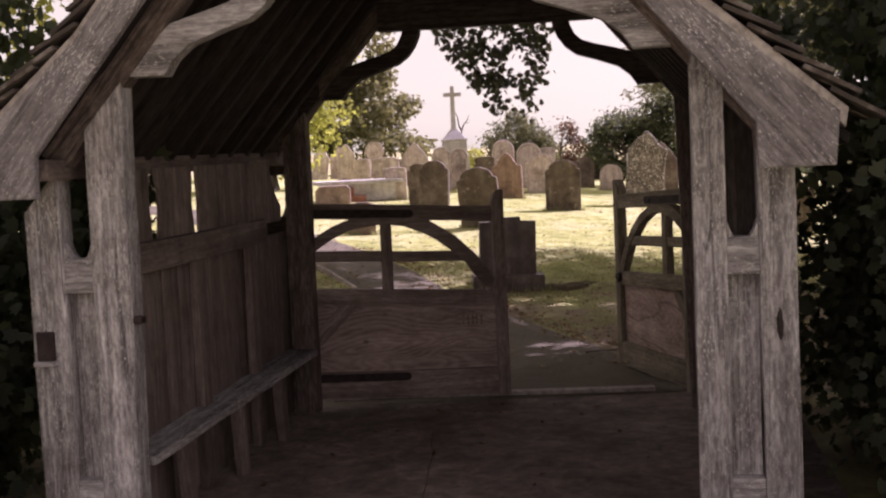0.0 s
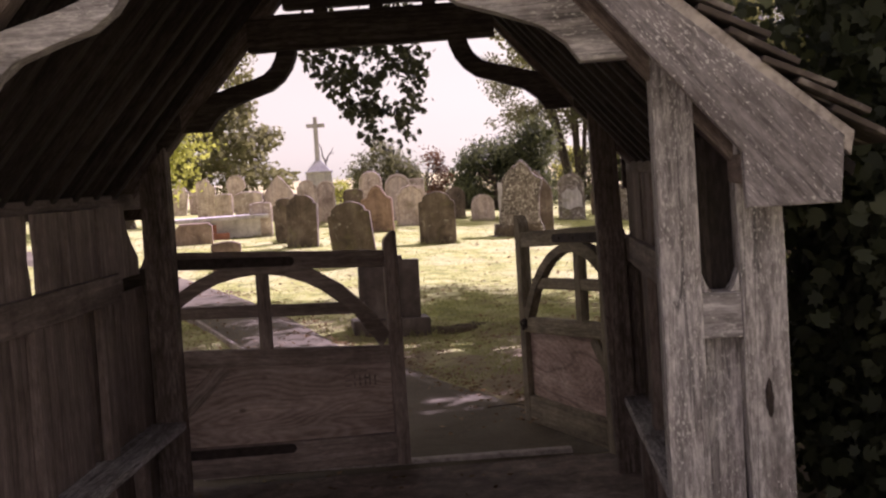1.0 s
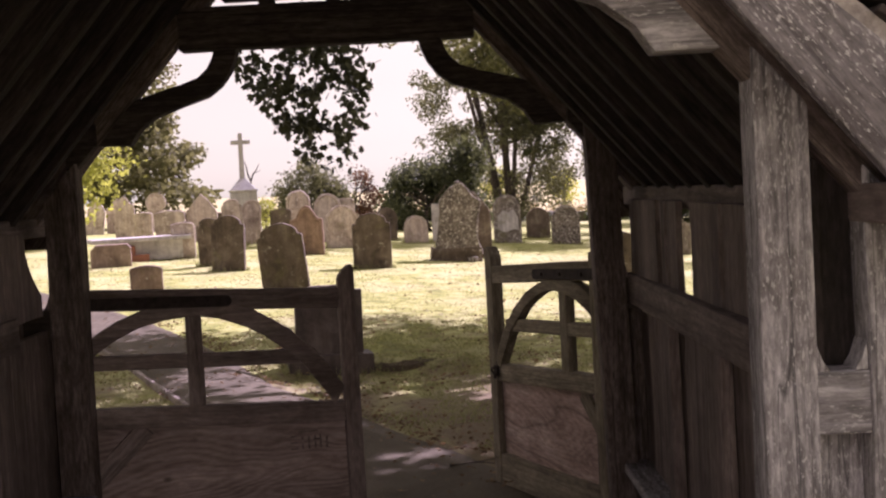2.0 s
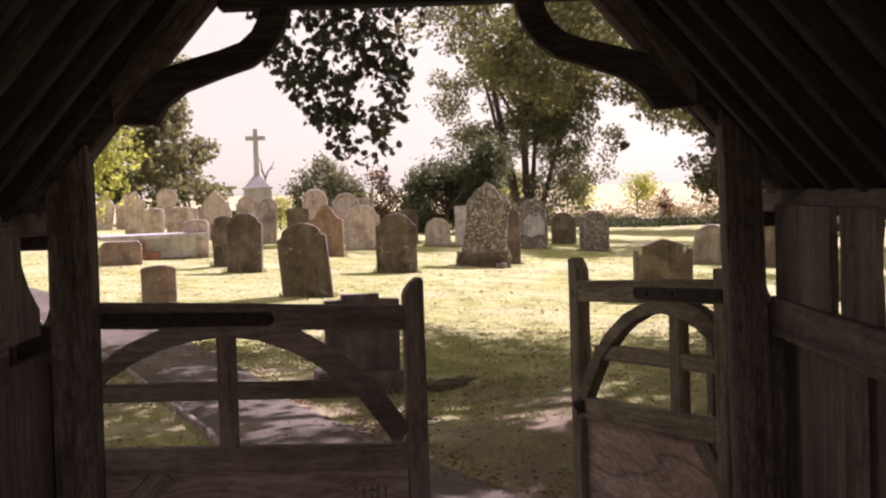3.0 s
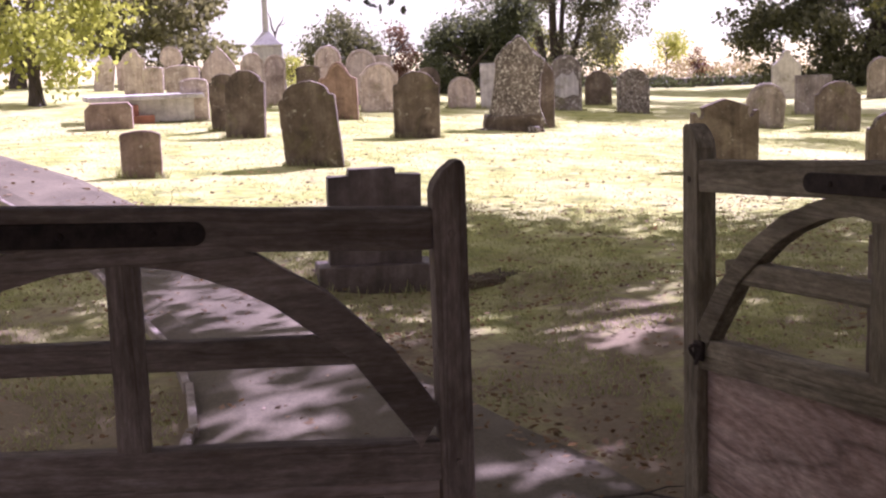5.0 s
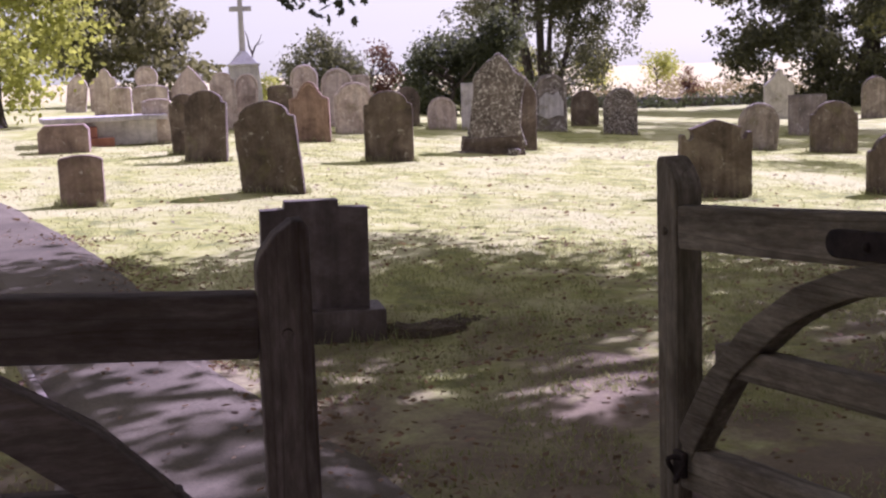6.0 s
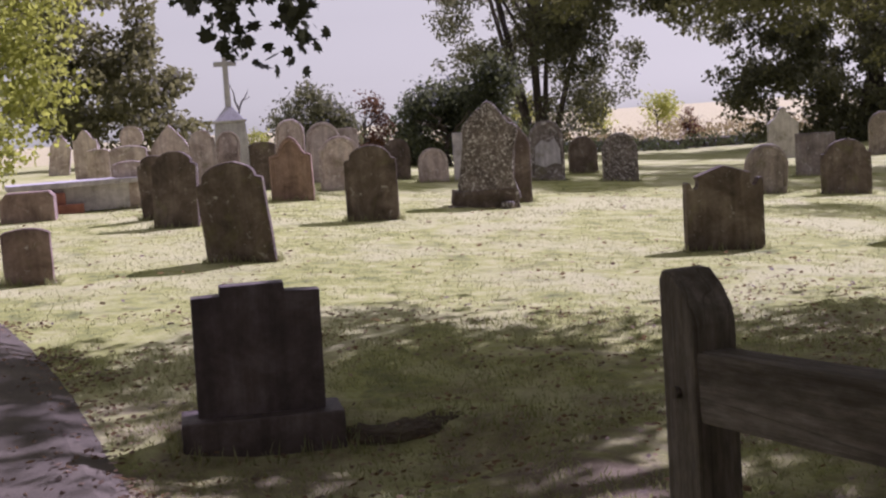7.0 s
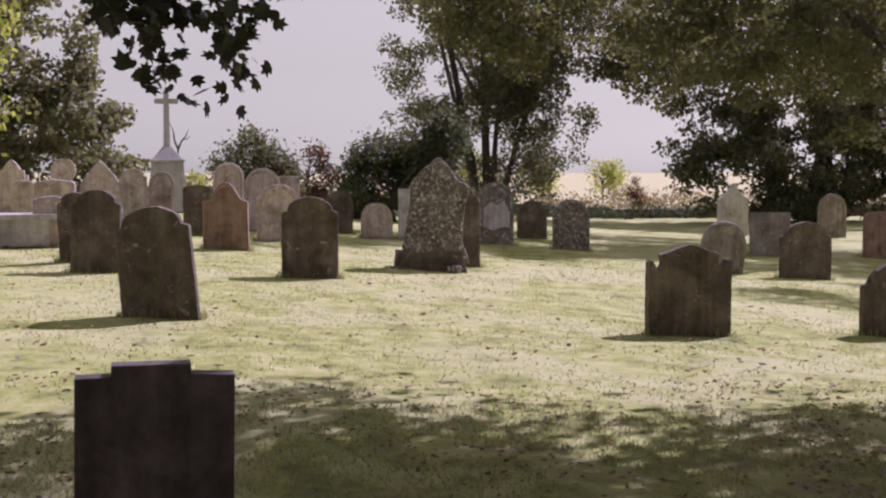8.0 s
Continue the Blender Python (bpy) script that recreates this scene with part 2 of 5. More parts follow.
# bare earth near the gate, carried further to deepen the trees' shade in colour
earth_shade = nt.nodes.new("ShaderNodeMapRange")
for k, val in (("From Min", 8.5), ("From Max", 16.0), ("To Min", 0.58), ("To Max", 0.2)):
    earth_shade.inputs[k].default_value = val
nt.links.new(place.outputs["Y"], earth_shade.inputs["Value"])
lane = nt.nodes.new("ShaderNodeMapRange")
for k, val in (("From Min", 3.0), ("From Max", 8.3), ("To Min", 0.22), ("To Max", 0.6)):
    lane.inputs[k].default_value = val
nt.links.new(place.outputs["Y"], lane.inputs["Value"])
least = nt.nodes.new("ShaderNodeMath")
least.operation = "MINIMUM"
nt.links.new(earth_shade.outputs[0], least.inputs[0])
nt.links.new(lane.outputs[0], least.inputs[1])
earth_shade_sum = nt.nodes.new("ShaderNodeMath")
earth_shade_sum.operation = "ADD"
nt.links.new(least.outputs[0], earth_shade_sum.inputs[0])
nt.links.new(noise_tex(nt, v, 1.3, 7, 0.72, 0.5), earth_shade_sum.inputs[1])
col = blend(nt, ramp(nt, earth_shade_sum.outputs[0], [(0.8, (0, 0, 0)), (1.02, (0.85, 0.85, 0.85))]), col, (0.19, 0.137, 0.1))
beyond = nt.nodes.new("ShaderNodeMapRange")
for k, val in (("From Min", 51.0), ("From Max", 55.0), ("To Min", 0.0), ("To Max", 0.8)):
    beyond.inputs[k].default_value = val
nt.links.new(place.outputs["Y"], beyond.inputs["Value"])
col = blend(nt, beyond.outputs[0], col, (0.48, 0.425, 0.235))
col = blend(nt, 0.45, col, ramp(nt, fine, [(0.28, (0.55, 0.55, 0.5)), (0.7, (1.3, 1.3, 1.28))]), "MULTIPLY")
nt.links.new(col, b.inputs["Base Color"])
bump(nt, b, fine, 0.6, 0.02)

blade_mat = leaf_mat("grass_blades", (0.13, 0.155, 0.052), (0.41, 0.39, 0.2), (0.4, 0.41, 0.14))
litter_mat = leaf_mat("fallen_leaves", (0.04, 0.026, 0.018), (0.36, 0.25, 0.15), (0.22, 0.14, 0.06))
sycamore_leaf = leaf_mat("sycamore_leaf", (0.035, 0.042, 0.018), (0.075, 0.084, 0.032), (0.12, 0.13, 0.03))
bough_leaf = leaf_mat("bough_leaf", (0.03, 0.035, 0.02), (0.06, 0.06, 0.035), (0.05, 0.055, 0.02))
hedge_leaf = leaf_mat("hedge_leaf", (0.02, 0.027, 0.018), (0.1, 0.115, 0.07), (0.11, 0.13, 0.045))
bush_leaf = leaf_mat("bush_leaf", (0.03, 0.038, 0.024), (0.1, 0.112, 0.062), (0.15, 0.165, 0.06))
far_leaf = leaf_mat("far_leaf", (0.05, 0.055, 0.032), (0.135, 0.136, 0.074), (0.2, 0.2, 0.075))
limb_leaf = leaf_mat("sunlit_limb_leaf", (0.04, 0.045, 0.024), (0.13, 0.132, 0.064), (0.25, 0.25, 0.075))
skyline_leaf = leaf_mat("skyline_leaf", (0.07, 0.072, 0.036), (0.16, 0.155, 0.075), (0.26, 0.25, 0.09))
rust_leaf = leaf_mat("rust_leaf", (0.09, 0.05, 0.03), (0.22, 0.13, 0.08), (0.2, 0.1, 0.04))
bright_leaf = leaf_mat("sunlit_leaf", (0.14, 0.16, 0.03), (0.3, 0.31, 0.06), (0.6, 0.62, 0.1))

mortar, nt, b = material("lime_mortar", 0.95)
n1 = noise_tex(nt, coords(nt), 22.0, 6, 0.7)
nt.links.new(ramp(nt, n1, [(0.3, (0.2, 0.175, 0.16)), (0.6, (0.47, 0.425, 0.395))]), b.inputs["Base Color"])
bump(nt, b, n1, 0.6, 0.01)

dry_leaf = leaf_mat("dry_scrub", (0.14, 0.1, 0.06), (0.34, 0.28, 0.16), (0.3, 0.25, 0.1))
soil, nt, b = material("dark_soil", 0.95)
n1 = noise_tex(nt, coords(nt), 16.0, 7, 0.7)
nt.links.new(ramp(nt, n1, [(0.3, (0.05, 0.037, 0.027)), (0.5, (0.11, 0.085, 0.055)), (0.68, (0.17, 0.145, 0.08))]), b.inputs["Base Color"])
bump(nt, b, n1, 0.9, 0.03)

bark, nt, b = material("bark", 0.95)
v = coords(nt, (6, 6, 1.2))
n1 = noise_tex(nt, v, 3.0, 7, 0.7, 0.5)
nt.links.new(ramp(nt, n1, [(0.3, (0.035, 0.028, 0.022)), (0.7, (0.14, 0.115, 0.095))]), b.inputs["Base Color"])
bump(nt, b, n1, 0.8, 0.03)


# ---- building helpers ----
def part(name, bm, mat, parent, label=""):
    me = bpy.data.meshes.new(name)
    bm.to_mesh(me)
    bm.free()
    me.materials.append(mat)
    ob = new(name, me)
    ob.parent = parent
    return tagged(ob, label)


def thing(name, m, label, category, group="", kind=""):
    ob = new(name)
    ob.matrix_world = m
    return tagged(ob, label, category, group, kind)


def solid(name, bm, mat, m, label, category="", group="", kind=""):
    ob = part(name, bm, mat, None)
    ob.matrix_world = m
    return tagged(ob, label, category, group, kind)


def rough_up(bm, amount, scale=3.0):
    off = Vector([random.uniform(-50, 50) for _ in range(3)])
    for vert in bm.verts:
        vert.co += amount * noise.noise_vector(vert.co * scale + off)


def box_bm(sx, sy, sz, bevel=0.006, cuts=0, worn=0.0, taper=1.0):
    """A block standing on the origin, with broken edges; taper: the top's size against the foot's."""
    bm = bmesh.new()
    bmesh.ops.create_cube(bm, size=1.0, matrix=Matrix.Translation((0, 0, sz / 2)) @ Matrix.Diagonal((sx, sy, sz, 1)))
    if cuts:
        long = [e for e in bm.edges if abs((e.verts[0].co - e.verts[1].co).z) > sz * 0.5]
        bmesh.ops.subdivide_edges(bm, edges=long, cuts=cuts, use_grid_fill=True)
    if bevel:
        edges = [e for e in bm.edges if len(e.link_faces) == 2 and e.calc_face_angle() > 0.5]
        bmesh.ops.bevel(bm, geom=edges, offset=bevel, segments=2, affect="EDGES", profile=0.6)
    for vert in bm.verts:
        k = 1 + (taper - 1) * vert.co.z / sz
        vert.co.x *= k
        vert.co.y *= k
    if worn:
        rough_up(bm, worn)
    return bm


def beam(name, a, c, w, d, mat, parent, side=(0, 1, 0), label="", bevel=0.008, worn=0.004, taper=1.0):
    """A timber from a to c; w across, d along side."""
    a, c = Vector(a), Vector(c)
    z = (c - a).normalized()
    y = Vector(side)
    y = (y - z * y.dot(z)).normalized()
    x = y.cross(z)
    length = (c - a).length
    bm = box_bm(w, d, length, bevel, max(2, int(length / 0.22)), worn, taper)
    ob = part(name, bm, mat, parent, label)
    ob.matrix_basis = Matrix.Translation(a) @ Matrix((x, y, z)).transposed().to_4x4()
    return ob


def plate_bm(outline, thick, bevel=0.006, worn=0.0):
    """An upright plate in x and z from its outline, thick in y, centred on y = 0."""
    bm = bmesh.new()
    front = [bm.verts.new((x, -thick / 2, z)) for x, z in outline]
    back = [bm.verts.new((x, thick / 2, z)) for x, z in outline]
    n = len(outline)
    bm.faces.new(front)
    bm.faces.new(list(reversed(back)))
    for i in range(n):
        bm.faces.new((front[i], back[i], back[(i + 1) % n], front[(i + 1) % n]))
    bmesh.ops.recalc_face_normals(bm, faces=bm.faces[:])
    if bevel:
        rim = [e for e in bm.edges if abs(e.verts[0].co.y - e.verts[1].co.y) < 1e-6]
        bmesh.ops.bevel(bm, geom=rim, offset=bevel, segments=2, affect="EDGES", profile=0.6)
    if worn:
        rough_up(bm, worn, 6.0)
    return bm


def band(line, widths):
    """The outline of a band that follows a line, with its width at each point."""
    left, right = [], []
    pts = [Vector(p) for p in line]
    for i, p in enumerate(pts):
        way = (pts[min(i + 1, len(pts) - 1)] - pts[max(i - 1, 0)]).normalized()
        nrm = Vector((-way.y, way.x))
        left.append(tuple(p + nrm * widths[i] / 2))
        right.append(tuple(p - nrm * widths[i] / 2))
    return left + right[::-1]


def clamp(v, lo, hi):
    return min(max(v, lo), hi)


def ground_z(x, y):
    """The churchyard rises from the gate and falls away to the right."""
    g = 0.04 * clamp(y - 7.7, 0, 13.3) + 0.023 * clamp(y - 21, 0, 9) + 0.002 * max(y - 30, 0)
    k = clamp((y - 9) / 8, 0, 1)
    # a sunken grave before the dark memorial
    g -= 0.085 * clamp(1.8 * (1 - ((x - 0.95) / 0.95) ** 2 - ((y - 12.22) / 0.62) ** 2), 0, 1)
    return g - k * (0.06 * clamp(x - 1.2, 0, 14) + 0.03 * clamp(x - 1.2, -6, 0))


# ---- ground, floor and path ----
def sheet(name, xs, ys, height, mat, label):
    verts = [(x, y, height(x, y)) for y in ys for x in xs]
    w = len(xs)
    faces = [(j * w + i, j * w + i + 1, (j + 1) * w + i + 1, (j + 1) * w + i) for j in range(len(ys) - 1) for i in range(w - 1)]
    me = bpy.data.meshes.new(name)
    me.from_pydata(verts, [], faces)
    me.materials.append(mat)
    me.shade_smooth()
    return tagged(new(name, me), label, "ground", "", "structure")


def spread(parts):
    out = []
    for lo, hi, step in parts:
        out += list(np.arange(lo, hi, step))
    return [float(v) for v in out] + [float(parts[-1][1])]


def turf_z(x, y):
    lumps = 0.025 * noise.noise(Vector((x * 0.9, y * 0.9, 3))) + 0.012 * noise.noise(Vector((x * 3.1, y * 3.1, 7)))
    far = clamp((y - 55) / 200, 0, 1)
    inside = 1.0 if (y > 8.2 or abs(x + 0.1) > 3) else 0.0
    return ground_z(x, y) + lumps * inside * (1 - far) - 0.02 * (1 - inside)


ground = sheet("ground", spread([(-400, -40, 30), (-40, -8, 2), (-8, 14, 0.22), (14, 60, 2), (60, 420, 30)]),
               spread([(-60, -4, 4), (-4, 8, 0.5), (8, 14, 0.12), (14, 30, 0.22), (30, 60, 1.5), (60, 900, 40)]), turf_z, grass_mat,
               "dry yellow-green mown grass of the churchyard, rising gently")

LYCH_TURN = -9.28
LYCH = pose(-0.146, 4.610, 0, 0, 0, LYCH_TURN)

# concrete floor under and before the lychgate
bm = bmesh.new()
cols, rows_ = 14, 40
grid = [[bm.verts.new((-1.75 + 3.5 * i / cols, -6.5 + 9.78 * j / rows_, 0.012 + 0.006 * noise.noise(Vector((i * 0.7, j * 0.7, 1))))) for i in range(cols + 1)] for j in range(rows_ + 1)]
for j in range(rows_):
    for i in range(cols):
        bm.faces.new((grid[j][i], grid[j][i + 1], grid[j + 1][i + 1], grid[j + 1][i]))
rim = bmesh.ops.extrude_face_region(bm, geom=bm.faces[:])
for vert in [g for g in rim["geom"] if isinstance(g, bmesh.types.BMVert)]:
    vert.co.z -= 0.1
bmesh.ops.recalc_face_normals(bm, faces=bm.faces[:])
floor = solid("floor", bm, floor_mat, LYCH, "worn grey concrete floor with dust and a crack", "floor", "", "structure")

# a crack across the concrete
bm = bmesh.new()
prev = None
for k in range(22):
    y = 3.5 + 0.16 * k
    x = -0.14 + 0.035 * noise.noise(Vector((y * 2.3, 1, 4))) + 0.02 * noise.noise(Vector((y * 9, 2, 4))) + 0.03 * (y - 5.6)
    wd = 0.003 + 0.003 * abs(noise.noise(Vector((y * 4, 7, 4))))
    row = [bm.verts.new((x - wd, y, 0.0215)), bm.verts.new((x + wd, y, 0.0215))]
    if prev:
        bm.faces.new((prev[0], prev[1], row[1], row[0]))
    prev = row
part("crack", bm, soil, floor, "dark hairline crack").matrix_basis = LYCH.inverted()

# the tarmac path runs from the gate and bends away to the left: y, left edge, right edge
PATH_EDGES = [(7.7, -0.95, 1.7), (8.2, -0.75, 1.5), (8.8, -0.55, 1.3), (9.4, -0.42, 1.1), (10.1, -0.36, 0.8), (11.07, -0.49, 0.45), (11.9, -0.74, 0.12),
              (13.6, -1.25, -0.32), (15.0, -1.75, -0.76), (17.5, -2.85, -1.75), (21.0, -4.8, -3.6), (26.0, -8.2, -6.9)]


def edge_at(y, k):
    return float(np.interp(y, [r[0] for r in PATH_EDGES], [r[k] for r in PATH_EDGES]))


bm = bmesh.new()
prev = None
for y in np.arange(7.7, 26.0, 0.12):
    y = float(y)
    a, c = edge_at(y, 1), edge_at(y, 2)
    c += 0.03 * noise.noise(Vector((y * 1.3, 0, 5))) + 0.02 * noise.noise(Vector((y * 5.0, 0, 8)))
    row = [bm.verts.new((a + (c - a) * i / 6, y, ground_z(a + (c - a) * i / 6, y) + (0.016 + 0.029 * clamp((y - 7.9) / 1.2, 0, 1) if 0 < i < 6 else 0.005))) for i in range(7)]
    if prev:
        for i in range(6):
            bm.faces.new((prev[i], prev[i + 1], row[i + 1], row[i]))
    prev = row
solid("path", bm, path_mat, Matrix(), "worn grey tarmac path with dappled shade and fallen leaves", "path", "", "structure")

solid("threshold", box_bm(2.1, 0.075, 0.09, 0.012, 0, 0.004), mortar, pose(0.27, 7.845, -0.045, 0, 0, -4.2), "pale worn stone threshold strip under the gates", "threshold", "", "structure")

# edging stones along the path's far side
edging = thing("path_edging", Matrix(), "thin grey stone edging along the grass beside the path", "edging", "", "structure")
bm = box_bm(0.036, 0.625, 0.14, 0.008, 0, 0.002)
strip = bpy.data.meshes.new("edging_stone")
bm.to_mesh(strip), bm.free()
strip.materials.append(grey_stone)
for i in range(14):
    y = 9.0 + i * 0.62
    x = edge_at(y, 1) - 0.02
    turn = math.degrees(math.atan2(edge_at(y + 0.3, 1) - edge_at(y - 0.3, 1), 0.6))
    ob = new("edging_stone", strip)
    ob.parent = edging
    ob.matrix_basis = pose(x, y, ground_z(x, y) - 0.088, math.degrees(math.atan2(ground_z(x, y + 0.3) - ground_z(x, y - 0.3), 0.6)), 0, -turn)

# ---- lychgate ----
lych = thing("lychgate", LYCH, "weathered oak lychgate with curved braces and a clay tile roof", "lychgate")
DEPTH = 2.90
MIDDLE = -0.018
STEEP = math.degrees(math.atan(1.19))
FLAT = math.degrees(math.atan(0.87))


def soffit(d):
    """Height of the rafters' underside at a distance from the middle line."""
    return 3.165 - 1.15 * d


def roof_top(d):
    """Height of the roof; it flattens towards the eaves."""
    return 3.48 - 1.19 * d if d < 1.15 else 2.1115 - 0.87 * (d - 1.15)


def half_at(v):
    return 1.085 + 0.045 * v / DEPTH


def post_bm(w, d, top_in, top_out, lean, cuts=8):
    """A post whose top slopes with the roof; its foot may stand further out than its head."""
    bm = box_bm(w, d, 1.0, 0.008, cuts)
    for vert in bm.verts:
        k = vert.co.x / w + 0.5
        vert.co.z *= top_in + (top_out - top_in) * k
        vert.co.x += lean * (1 - vert.co.z / 1.85)
    rough_up(bm, 0.006, 2.5)
    rough_up(bm, 0.003, 12.0)
    return bm


def mirrored(rim, u0, s):
    return [(u0 + s * x, z) for x, z in rim]


# a brace's outline, from the middle line: under edge first, then the upper edge back to the foot
BRACE = [(0.905, 1.96), (0.865, 2.02), (0.795, 2.075), (0.66, 2.124), (0.55, 2.158), (0.485, 2.205), (0.44, 2.265), (0.412, 2.33), (0.402, 2.38),
         (0.504, 2.38), (0.516, 2.335), (0.542, 2.285), (0.585, 2.245), (0.665, 2.217), (0.765, 2.19), (0.87, 2.16), (0.96, 2.09), (1.056, 1.963)]


def end_frame(v, sides, upright, shaped, closed):
    """Posts in pairs, braces, rafters and ties of one end; sides: inner edge at head and foot, width, the outer post's edge and width."""
    at = v - 0.09 if closed else v
    for s, (head, foot_, wi, edge, wo) in zip((-1, 1), sides):
        lean = foot_ - head
        gap = edge - head - wi - lean * 0.3
        for c, w, ln in ((head + wi / 2, wi, lean), (edge + wo / 2, wo, 0.006)):
            ob = part("post", post_bm(w, 0.115, soffit(c - w / 2) + 0.05, soffit(c + w / 2) + 0.05, ln), upright, lych)
            ob.matrix_basis = Matrix.Translation((s * c, at + 0.058, 0)) @ Matrix.Diagonal((s, 1, 1, 1))
        mid = edge - gap / 2
        for z0, hgt in ((1.113, 0.14), (0.21, 0.14)):
            ob = part("spacer_block", box_bm(gap + 0.012, 0.09, hgt, 0.006, 0, 0.002), shaped, lych)
            ob.matrix_basis = Matrix.Translation((s * mid, at + 0.052, z0))
        beam("filler_board", (s * mid, at + 0.085, 0), (s * mid, at + 0.085, 1.113), gap + 0.004, 0.03, upright, lych, bevel=0.003)
        # added dark board, in place of the gloom seen through the slot
        if not closed and s > 0:
            beam("backing_board", (s * mid, at + 0.1, 1.25), (s * mid, at + 0.1, soffit(mid)), gap + 0.02, 0.02, roof_z_oak, lych, bevel=0.003)
        for k in (-1, 1):
            big = 0.058 if closed and k > 0 else 0.03
            cheek = plate_bm([(0, 0), (big, 0), (big * 0.45, big * 0.8), (0.0, big * 2.1)], 0.09, 0.003)
            ob = part("chamfer_stop", cheek, upright, lych)
            ob.matrix_basis = Matrix.Translation((s * (mid + k * gap / 2), at + 0.055, 1.253)) @ Matrix.Diagonal((-k * s, 1, 1, 1))
        rim = mirrored(BRACE, MIDDLE, s)
        ob = part("curved_brace", plate_bm(rim, 0.09, 0.006, 0.003), shaped, lych)
        ob.matrix_basis = Matrix.Translation((0, v + 0.06, 0))
        if closed:
            knee = [(1.05, 1.964), (1.135, 1.862), (1.18, 1.862), (1.18, 2.0), (1.05, 2.06)]
            ob = part("knee", plate_bm(mirrored(knee, MIDDLE, s), 0.085, 0.004), shaped, lych)
            ob.matrix_basis = Matrix.Translation((0, v + 0.0, 0))
        low = 1.40
        # at the front too, the barge board's shadow is in this darker oak
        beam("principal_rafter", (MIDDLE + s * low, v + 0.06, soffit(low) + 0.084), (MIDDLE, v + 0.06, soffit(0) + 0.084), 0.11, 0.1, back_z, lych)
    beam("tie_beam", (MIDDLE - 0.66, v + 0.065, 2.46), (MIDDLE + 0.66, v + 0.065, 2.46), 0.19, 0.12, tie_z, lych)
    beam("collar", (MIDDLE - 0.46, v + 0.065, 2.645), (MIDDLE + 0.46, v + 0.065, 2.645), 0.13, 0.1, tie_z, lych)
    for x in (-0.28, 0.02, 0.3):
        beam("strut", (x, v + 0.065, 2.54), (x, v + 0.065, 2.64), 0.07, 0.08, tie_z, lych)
    if closed:
        tri = part("gable_boarding", plate_bm([(-0.4, 2.7), (0.4, 2.7), (0.0, 3.13)], 0.03, 0.002), inner_z, lych)
        tri.matrix_basis = Matrix.Translation((MIDDLE, v + 0.08, 0))


end_frame(0.0, ((1.1, 1.134, 0.162, 1.392, 0.15), (1.086, 1.083, 0.12, 1.317, 0.134)), oak_z, oak_x, False)
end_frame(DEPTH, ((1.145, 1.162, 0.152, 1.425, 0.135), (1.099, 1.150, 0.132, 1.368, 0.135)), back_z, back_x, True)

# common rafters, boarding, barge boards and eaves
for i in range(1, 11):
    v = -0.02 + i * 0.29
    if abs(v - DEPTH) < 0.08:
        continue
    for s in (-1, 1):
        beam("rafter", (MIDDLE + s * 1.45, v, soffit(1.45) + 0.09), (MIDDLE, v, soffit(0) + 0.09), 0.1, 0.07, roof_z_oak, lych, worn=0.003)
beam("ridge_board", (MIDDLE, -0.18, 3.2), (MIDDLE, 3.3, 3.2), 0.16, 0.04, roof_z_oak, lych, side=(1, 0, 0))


def roof_rim(over, under):
    """The outline of a layer of one roof slope, between two heights above the roof line."""
    line = (0.0, 1.15, 1.64)
    return [(d, roof_top(d) + over) for d in line] + [(d - 0.012, roof_top(d) + under) for d in reversed(line)]


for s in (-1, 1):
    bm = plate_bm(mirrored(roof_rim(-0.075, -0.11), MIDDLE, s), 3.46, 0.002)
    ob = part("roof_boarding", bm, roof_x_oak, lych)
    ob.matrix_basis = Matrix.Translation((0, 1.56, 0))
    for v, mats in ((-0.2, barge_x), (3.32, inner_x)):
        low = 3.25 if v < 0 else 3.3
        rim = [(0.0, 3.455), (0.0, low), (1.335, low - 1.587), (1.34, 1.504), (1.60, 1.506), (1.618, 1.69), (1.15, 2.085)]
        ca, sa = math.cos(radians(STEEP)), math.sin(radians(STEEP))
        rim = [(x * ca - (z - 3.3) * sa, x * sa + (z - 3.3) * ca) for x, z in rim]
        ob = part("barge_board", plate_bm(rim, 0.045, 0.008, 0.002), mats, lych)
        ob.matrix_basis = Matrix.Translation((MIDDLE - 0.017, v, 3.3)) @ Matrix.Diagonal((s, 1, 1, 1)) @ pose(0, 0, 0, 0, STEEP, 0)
    # wall plate on the posts
    out_ = 1.445 if s < 0 else 1.4
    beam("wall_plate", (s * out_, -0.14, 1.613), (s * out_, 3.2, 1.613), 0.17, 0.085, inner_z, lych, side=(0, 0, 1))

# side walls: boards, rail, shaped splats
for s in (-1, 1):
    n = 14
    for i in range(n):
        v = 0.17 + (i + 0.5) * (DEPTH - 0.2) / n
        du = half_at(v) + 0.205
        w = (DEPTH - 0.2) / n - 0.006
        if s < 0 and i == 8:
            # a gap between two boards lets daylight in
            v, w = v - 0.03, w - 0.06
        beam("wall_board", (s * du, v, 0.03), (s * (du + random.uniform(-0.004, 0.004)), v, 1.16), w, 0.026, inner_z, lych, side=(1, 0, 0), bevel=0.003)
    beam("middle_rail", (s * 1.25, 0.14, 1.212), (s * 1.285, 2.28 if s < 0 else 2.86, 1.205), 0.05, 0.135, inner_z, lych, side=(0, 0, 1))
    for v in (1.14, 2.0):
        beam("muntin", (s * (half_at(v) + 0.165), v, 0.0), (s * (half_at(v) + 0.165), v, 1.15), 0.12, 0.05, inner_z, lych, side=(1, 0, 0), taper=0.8)


